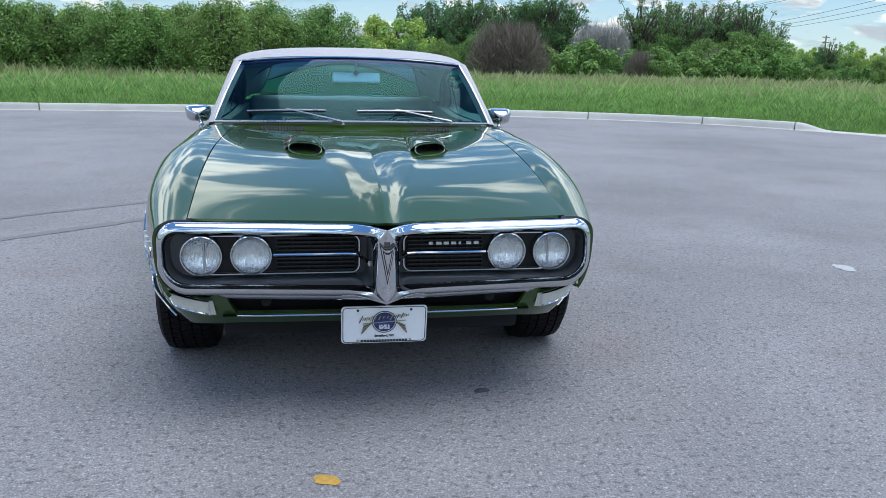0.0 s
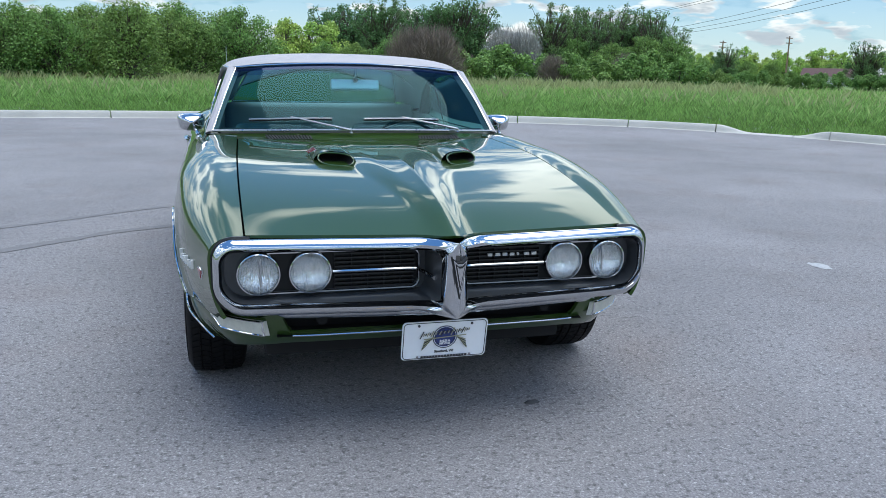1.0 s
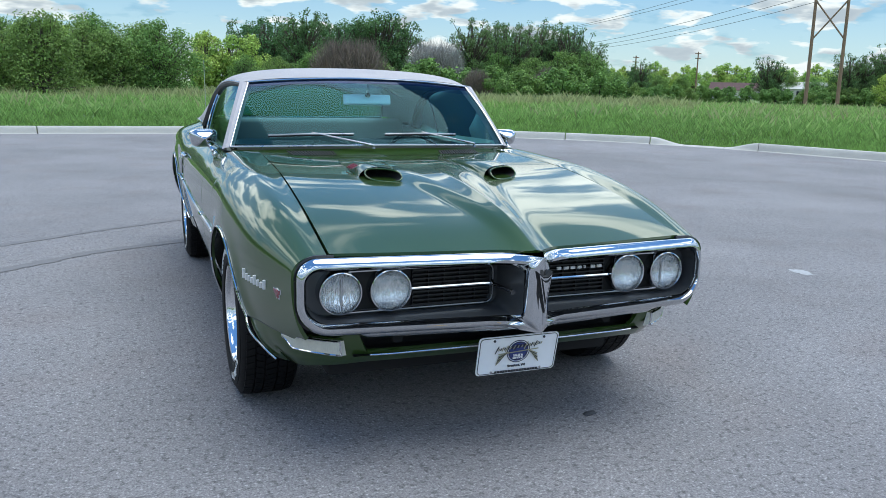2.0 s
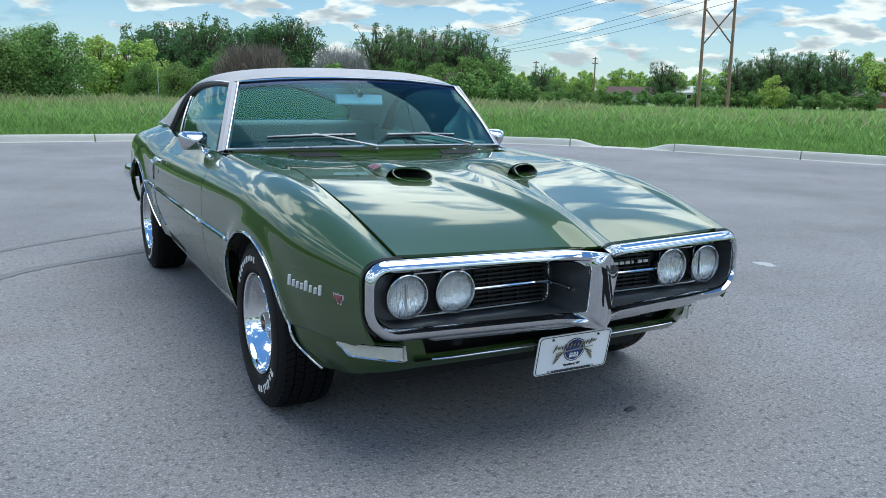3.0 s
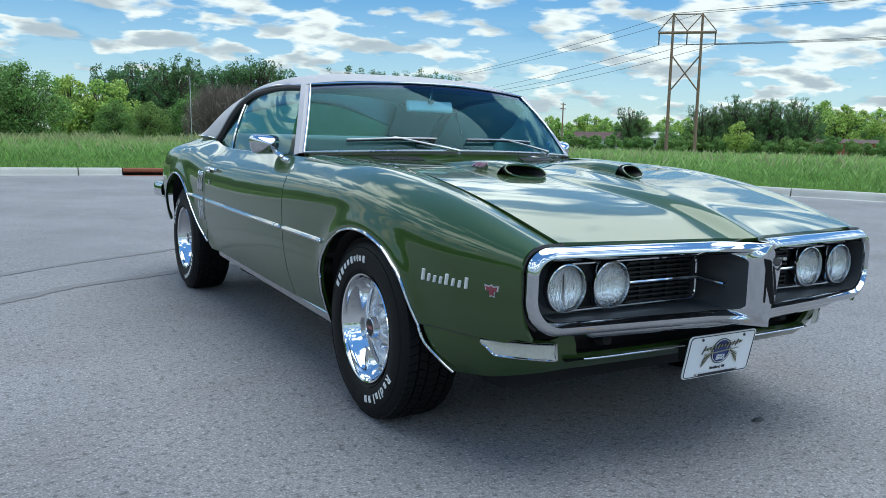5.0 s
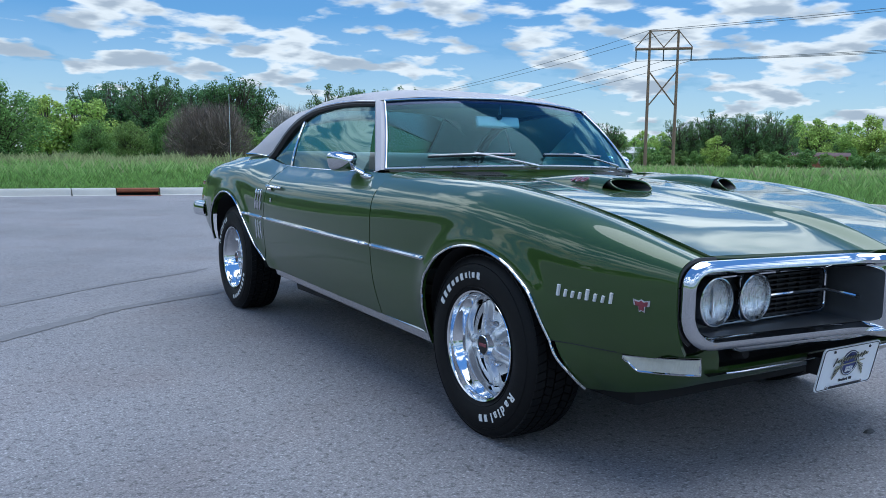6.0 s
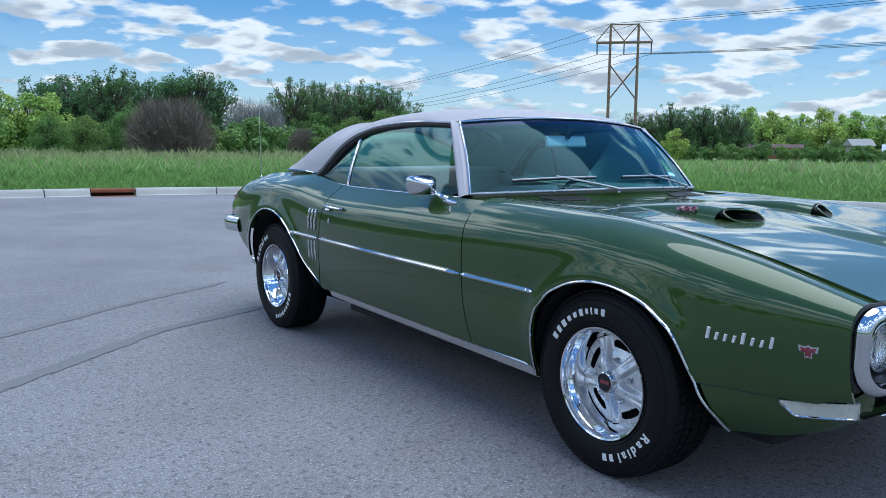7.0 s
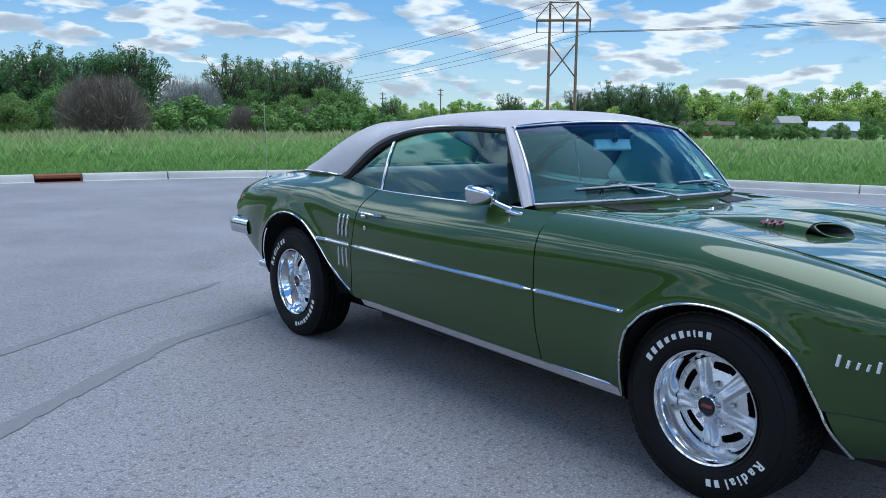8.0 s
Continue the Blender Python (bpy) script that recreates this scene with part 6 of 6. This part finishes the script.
def build_trees():
    rng = random.Random(11)
    protos = []

    def proto(*a, group="", **k):
        t = make_tree(*a, **k)
        if group:
            t["group"] = group
        t.location = (0, -400 - 30 * len(protos), -0.05)
        protos.append(t)
        return t

    hedge = [proto(s, 5.0, 5.8, LEAF_MID, 0.105, 12000, base=0.02, clumps=110, puff=0.80, style="cone" if s % 2 else "round", label="leafy green hedgerow shrub at the meadow's edge", name="bush", group="hedgerow") for s in (1, 2, 3)]
    darkp = [proto(s, 8.0, 5.2, LEAF_DARK, 0.145, 12500, base=0.04, clumps=170, style="grove", label="dark green broadleaf tree in a grove", group="grove trees") for s in (4, 5, 6)]
    pop = [proto(s, 8.4, 5.0, LEAF_POP, 0.125, 10500, base=0.04, clumps=160, puff=0.85, style="grove", label="upright poplar tree in a grove", group="poplar trees") for s in (7, 8, 9)]
    light = [proto(s, 9.0, 7.0, LEAF_LIGHT, 0.27, 5500, base=0.03, clumps=60, label="light spring-green tree in the distance", group="far trees") for s in (10, 11)]
    low_ = [proto(s, 2.2, 3.2, LEAF_MID, 0.12, 3500, base=0.02, clumps=14, label="low leafy bush at the meadow's edge", name="bush", group="low bushes") for s in (12, 13)]
    rear = [proto(17, 5.0, 5.6, LEAF_MID, 0.34, 1600, base=0.03, clumps=22, label="leafy green hedgerow shrub at the meadow's edge", name="bush", group="hedgerow")]
    bare = []
    for s in (14, 15):
        b = make_bare(s, 4.3, 4.6, TWIG, 4200, "leafless brown twiggy bush")
        b["group"] = "bare bushes"
        b.location = (0, -700 - 20 * s, -0.05)
        bare.append(b)
        protos.append(b)
    pale = make_bare(16, 6.5, 5.0, PALE_TWIG, 3600, "pale leafless tree with fine twigs", "tree", 0.9)
    pale["category"] = "tree"
    pale.location = (0, -1100, -0.05)
    protos.append(pale)

    def row(ps, a0, a1, step, d0, d1, e0, e1, h, jit=0.35):
        a = a0
        while a <= a1:
            d = lerp(d0, d1, rng.random())
            top = lerp(e0, e1, rng.random())
            need = 1.15 + d * math.tan(radians(top))
            s = need / h
            plant(rng.choice(ps), a + (rng.random() - 0.5) * step * jit, d, s * (0.97 + 0.1 * rng.random()), rng.random() * 6.28)
            a += step * (0.85 + 0.3 * rng.random())

    # hedgerow along the meadow, far round to the left
    row(hedge, -62, 4.0, 2.3, 48, 56, 3.5, 4.2, 5.0)
    row(hedge, -60, 4.4, 3.0, 58, 66, 3.3, 4.2, 5.0)
    row(light, -40, 8.6, 3.0, 80, 95, 3.0, 3.7, 9.0)
    for az, top in ((5.6, 3.5), (7.0, 3.3), (8.3, 3.4)):
        plant(light[0], az, 76, (1.15 + 76 * math.tan(radians(top))) / 9.0, az)
    # dark grove
    row(darkp, 8.4, 19.2, 1.1, 78, 92, 4.1, 5.0, 8.0)
    row(hedge, 8.2, 13.0, 2.4, 62, 70, 1.9, 2.6, 5.0)
    row(bare, 14.4, 16.9, 1.5, 54, 58, 3.2, 3.8, 4.3)
    row(low_, 17.0, 33.0, 1.9, 56, 64, 1.1, 1.8, 2.2)
    row(bare, 18.8, 31.5, 5.2, 60, 68, 1.4, 2.0, 4.3)
    for az in (20.3, 21.8):
        plant(pale, az, 74, (1.15 + 74 * math.tan(radians(3.6))) / 6.5, az)
    # poplar grove
    row(pop, 23.3, 31.2, 0.8, 80, 95, 4.0, 4.7, 8.4)
    row(pop, 30.5, 32.2, 0.9, 84, 90, 3.0, 3.8, 8.4)
    row(hedge, 23.5, 32.8, 2.0, 76, 82, 2.0, 3.0, 5.0)
    # to the right: single trees, low bushes, second grove, far woods
    plant(pop[0], 34.8, 110, (1.15 + 110 * math.tan(radians(2.2))) / 8.4, 1.0)
    plant(darkp[1], 34.6, 112, (1.15 + 112 * math.tan(radians(1.7))) / 8.0, 2.0)
    plant(pop[1], 42.9, 100, (1.15 + 100 * math.tan(radians(2.5))) / 8.4, 4.0)
    plant(pop[2], 43.4, 101, (1.15 + 101 * math.tan(radians(2.1))) / 8.4, 2.5)
    row(light, 31, 58, 0.65, 200, 240, 1.3, 1.9, 9.0)
    row(low_, 33.5, 62, 0.9, 88, 96, 0.2, 0.6, 2.2)
    row(pop, 47.6, 54.4, 0.75, 96, 106, 2.5, 3.4, 8.4)
    plant(light[0], 50.0, 88, (1.15 + 88 * math.tan(radians(1.6))) / 9.0, 0.4)
    row(darkp, 55.4, 57.8, 1.3, 150, 160, 2.2, 2.6, 8.0)
    row(light, 55.0, 84, 1.05, 150, 185, 2.3, 3.1, 9.0)
    row(hedge, 55, 84, 1.6, 146, 160, 0.6, 1.2, 5.0)
    row(hedge, 33, 47, 1.5, 150, 170, 0.9, 1.3, 5.0)
    row(low_, 60, 84, 1.5, 100, 112, 0.1, 0.5, 2.2)
    # woods all round behind the camera, to close the place
    row(rear, 84, 296, 4.6, 60, 80, 3.2, 4.2, 5.0)
    for p in protos:
        for o in (p, *p.children_recursive):
            bpy.data.objects.remove(o)


def build_grass():
    """Standing meadow grass: one mesh of blades, thickest near the kerb."""
    rng = np.random.default_rng(5)

    def field(name, n, r0, r1, a0, a1, h0, h1, wd, material, label, power=1.0, patch=0.0, droop=0.55):
        r = r0 + (r1 - r0) * rng.random(n) ** power
        deg = a0 + (a1 - a0) * rng.random(n)
        a, out = np.radians(deg), rim(deg) - LOT_R
        x, y = LOT_C[0] + (r + out) * np.sin(a), LOT_C[1] + (r + out) * np.cos(a)
        cl = 0.6 * np.sin(x * 0.9 + 1.3 * np.sin(y * 0.5)) * np.cos(y * 0.8 + 1.1 * np.sin(x * 0.37)) + 0.6 * np.sin(x * 3.1 + 2 * np.sin(y * 1.7)) * np.sin(y * 2.7 + 2 * np.sin(x * 1.3))
        if patch:
            keep = rng.random(n) < np.clip(0.5 + patch * cl, 0.05, 1)
            r, x, y, cl = r[keep], x[keep], y[keep], cl[keep]
            n = len(r)
        h = (h0 + (h1 - h0) * rng.random(n)) * (1 + 0.45 * cl) * np.clip(0.32 + (r - r0) / 4.0, 0.32, 1.0)
        ang = rng.random(n) * 2 * np.pi
        lean = h * (0.08 + droop * rng.random(n))
        la = rng.random(n) * 2 * np.pi
        w = wd * (0.6 + 0.8 * rng.random(n)) * np.clip(r / 26, 0.8, 1.7)
        z0 = np.interp(r, [LOT_R + 0.2, LOT_R + 1.5, 22, 32, 60, 120], [0.0, 0.09, 0.14, 0.11, 0.0, -0.05])
        dx, dy = np.cos(ang) * w, np.sin(ang) * w
        P = np.stack((np.stack((x - dx, y - dy, z0), 1), np.stack((x + dx, y + dy, z0), 1), np.stack((x + dx * 0.6 + np.cos(la) * lean * 0.35, y + dy * 0.6 + np.sin(la) * lean * 0.35, z0 + h * 0.62), 1), np.stack((x + np.cos(la) * lean, y + np.sin(la) * lean, z0 + h), 1)), axis=1).reshape(-1, 3)
        me = bpy.data.meshes.new(name)
        me.vertices.add(4 * n)
        me.vertices.foreach_set("co", P.astype(np.float32).ravel())
        me.loops.add(4 * n)
        me.loops.foreach_set("vertex_index", np.arange(4 * n, dtype=np.int32))
        me.polygons.add(n)
        me.polygons.foreach_set("loop_start", np.arange(0, 4 * n, 4, dtype=np.int32))
        me.polygons.foreach_set("loop_total", np.full(n, 4, dtype=np.int32))
        me.update(calc_edges=True)
        me.materials.append(material)
        tagged(new(name, me), label, "grass", kind="stuff")

    field("meadow_grass", 470000, LOT_R + 0.17, 31, -50, 92, 0.09, 0.36, 0.0048, GRASS, "tall green meadow grass behind the kerb", 1.25)
    field("meadow_grass", 230000, 29, 75, -48, 92, 0.14, 0.38, 0.010, GRASS, "tall green meadow grass across the field", 1.3)
    field("pale_grass", 60000, LOT_R + 0.8, 60, -50, 92, 0.24, 0.48, 0.0036, PALE_GRASS, "pale yellow-green grass tufts in the meadow", 1.2, 0.9)
    field("clover_leaves", 110000, LOT_R + 0.17, LOT_R + 9.0, -50, 92, 0.06, 0.22, 0.0095, WEED, "low dark green clover patches along the kerb", 1.6, 0.9)
    field("dry_grass", 16000, LOT_R + 3, 70, -48, 92, 0.30, 0.60, 0.006, STRAW, "dry straw-coloured grass stems in the meadow", 1.0, 0.5)
    field("dry_grass", 30000, 40, 52, -48, 40, 0.40, 0.75, 0.007, STRAW, "dry straw-coloured grass fringe before the hedgerow", 1.0)
    field("clover_flowers", 5200, LOT_R + 0.25, LOT_R + 2.6, -30, 80, 0.10, 0.24, 0.014, FLOWER, "small white clover flowers along the kerb", 1.0, 0.9)


def build_power_line():
    xL, yL = place(45.4, 82)
    xR, yR = place(47.25, 82)
    H = 13.3
    d = Vector((xR - xL, yR - yL, 0)).normalized()
    py = thing("power_pylon", "weathered wooden H-frame power line pylon", "pylon")
    a, b = Vector((xL, yL, 0)), Vector((xR, yR, 0))

    def rod(name, p, q, r, m=WOOD, parent=py):
        bm = bmesh.new()
        tube(bm, [p, q], r if isinstance(r, (list, tuple)) else [r, r], seg=8)
        return part(name, bm, m, parent)

    up = Vector((0, 0, 1))
    rod("pole", a - up * 0.3, a + up * H, [0.17, 0.11])
    rod("pole", b - up * 0.3, b + up * (H - 0.1), [0.17, 0.11])
    zc, zt = 11.5, 13.2
    over = 1.35
    rod("crossarm", a - d * over + up * zc, b + d * over + up * zc, 0.13)
    rod("top_beam", a - d * 0.1 + up * zt, b + d * 0.1 + up * zt, 0.06)
    for p, q in ((a + up * zt, a - d * over + up * (zc + 0.1)), (a + up * zt, a + d * 1.45 + up * zc), (b + up * zt, b + d * over + up * (zc + 0.1)), (b + up * zt, b - d * 1.45 + up * zc)):
        rod("strut", p, q, 0.05)
    rod("cross_brace", a + up * 9.4, b + up * 6.0, 0.07)
    rod("cross_brace", b + up * 9.4, a + up * 6.0, 0.07)
    ends = []
    mid = (a + b) / 2
    for p in (a - d * (over - 0.1), mid, b + d * (over - 0.1)):
        rod("insulator", p + up * zc, p + up * (zc - 1.15), 0.06, WIRE)
        ends.append(p + up * (zc - 1.15))
    # conductors sag away to both sides
    far_r, far_l = Vector(place(110, 85)), Vector(place(24.5, 150))

    def wire(p, q, sag):
        bm = bmesh.new()
        pts = [p.lerp(q, i / 24) - up * sag * 4 * (i / 24) * (1 - i / 24) for i in range(25)]
        tube(bm, pts, 0.022, seg=5)
        tagged(part("power_line", bm, WIRE, None), "thin sagging overhead power line", "power line", "overhead lines")

    for k, e in enumerate(ends):
        off = d * (k - 1) * 3.3
        wire(e, Vector((far_r.x, far_r.y, 11.2)) + off, 1.2)
        wire(e, Vector((far_l.x, far_l.y, 7.0)) + off, 1.6)
    for p in (a, b):
        wire(p + up * H, Vector((far_r.x, far_r.y, 14.4)) + (p - mid), 0.8)
        wire(p + up * H, Vector((far_l.x, far_l.y, 9.5)), 1.2)
    # small wooden service poles further off
    for az, dist, h in ((38.4, 128, 6.9), (34.4, 132, 6.4), (60.2, 150, 4.2)):
        x, y = place(az, dist)
        sp = thing("utility_pole", "distant wooden utility pole with short crossarms", "utility pole", "utility poles")
        bm = bmesh.new()
        tube(bm, [(x, y, -0.2), (x, y, h)], [0.13, 0.09], seg=6)
        part("pole", bm, WOOD, sp)
        for z in (h - 0.25, h - 0.95):
            bm = bmesh.new()
            box(bm, (-0.75, -0.05, -0.06), (0.75, 0.05, 0.06), m=pose(x, y, z, 0, 0, 20))
            part("crossarm", bm, WOOD, sp)


def house(name, az, dist, w, dp, h, roof_h, turn, wall, roof, label, windows=0, flat=False):
    x, y = place(az, dist)
    hs = thing(name, label, "building")
    hs.matrix_basis = pose(x, y, 0, 0, 0, turn)
    bm = bmesh.new()
    box(bm, (-w / 2, -dp / 2, -0.3), (w / 2, dp / 2, h))
    part("wall", bm, wall, hs)
    bm = bmesh.new()
    e = 0.35
    v = [bm.verts.new(p) for p in ((-w / 2 - e, -dp / 2 - e, h - 0.1), (w / 2 + e, -dp / 2 - e, h - 0.1), (w / 2 + e, dp / 2 + e, h - 0.1), (-w / 2 - e, dp / 2 + e, h - 0.1), (-w / 2 + (0 if flat else -e), 0, h + roof_h), (w / 2 + (0 if flat else e), 0, h + roof_h))]
    for f in ((0, 1, 5, 4), (2, 3, 4, 5), (1, 2, 5), (3, 0, 4), (0, 3, 2, 1)):
        bm.faces.new([v[i] for i in f])
    part("roof", bm, roof, hs)
    for i in range(windows):
        bm = bmesh.new()
        cx = -w / 2 + w * (i + 0.5) / windows
        box(bm, (cx - 0.5, -dp / 2 - 0.06, h * 0.35), (cx + 0.5, -dp / 2 + 0.02, h * 0.8))
        win = part("window", bm, WALL_W, hs)
        bm = bmesh.new()
        box(bm, (cx - 0.42, -dp / 2 - 0.075, h * 0.35 + 0.08), (cx + 0.42, -dp / 2 - 0.05, h * 0.8 - 0.08))
        part("pane", bm, DASH, win)
    return hs


build_trees()
build_grass()
build_power_line()
house("long_house", 41.0, 150, 9.0, 6.0, 1.6, 1.2, -40, WALL_W, ROOF_R, "low pale house with a brown hipped roof among bushes", 4, True)
house("brick_house", 56.2, 135, 9.0, 6.0, 1.75, 0.5, -58, BRICK, ROOF_R, "low red-brown building behind the meadow", 4)
house("pale_house", 44.6, 170, 9.0, 6.0, 2.1, 1.2, -42, WALL_W, WALL_W, "pale distant house with a light roof", 3)
shed = house("garden_shed", 61.4, 120, 2.4, 2.4, 2.1, 0.8, -40, SHED, SHED, "small grey raised shed with an outside stair", 1)
bm = bmesh.new()
for i in range(6):
    box(bm, (-2.6 + 0.24 * i, -0.5, -0.05 + 0.2 * i), (-2.3 + 0.24 * i, 0.5, 0.05 + 0.2 * i))
part("stair", bm, WOOD, shed, "wooden outside stair")
house("metal_barn", 64.2, 140, 6.5, 8.0, 1.1, 1.3, -64, SHED, ROOF_W, "long low building with a white metal roof", 0)
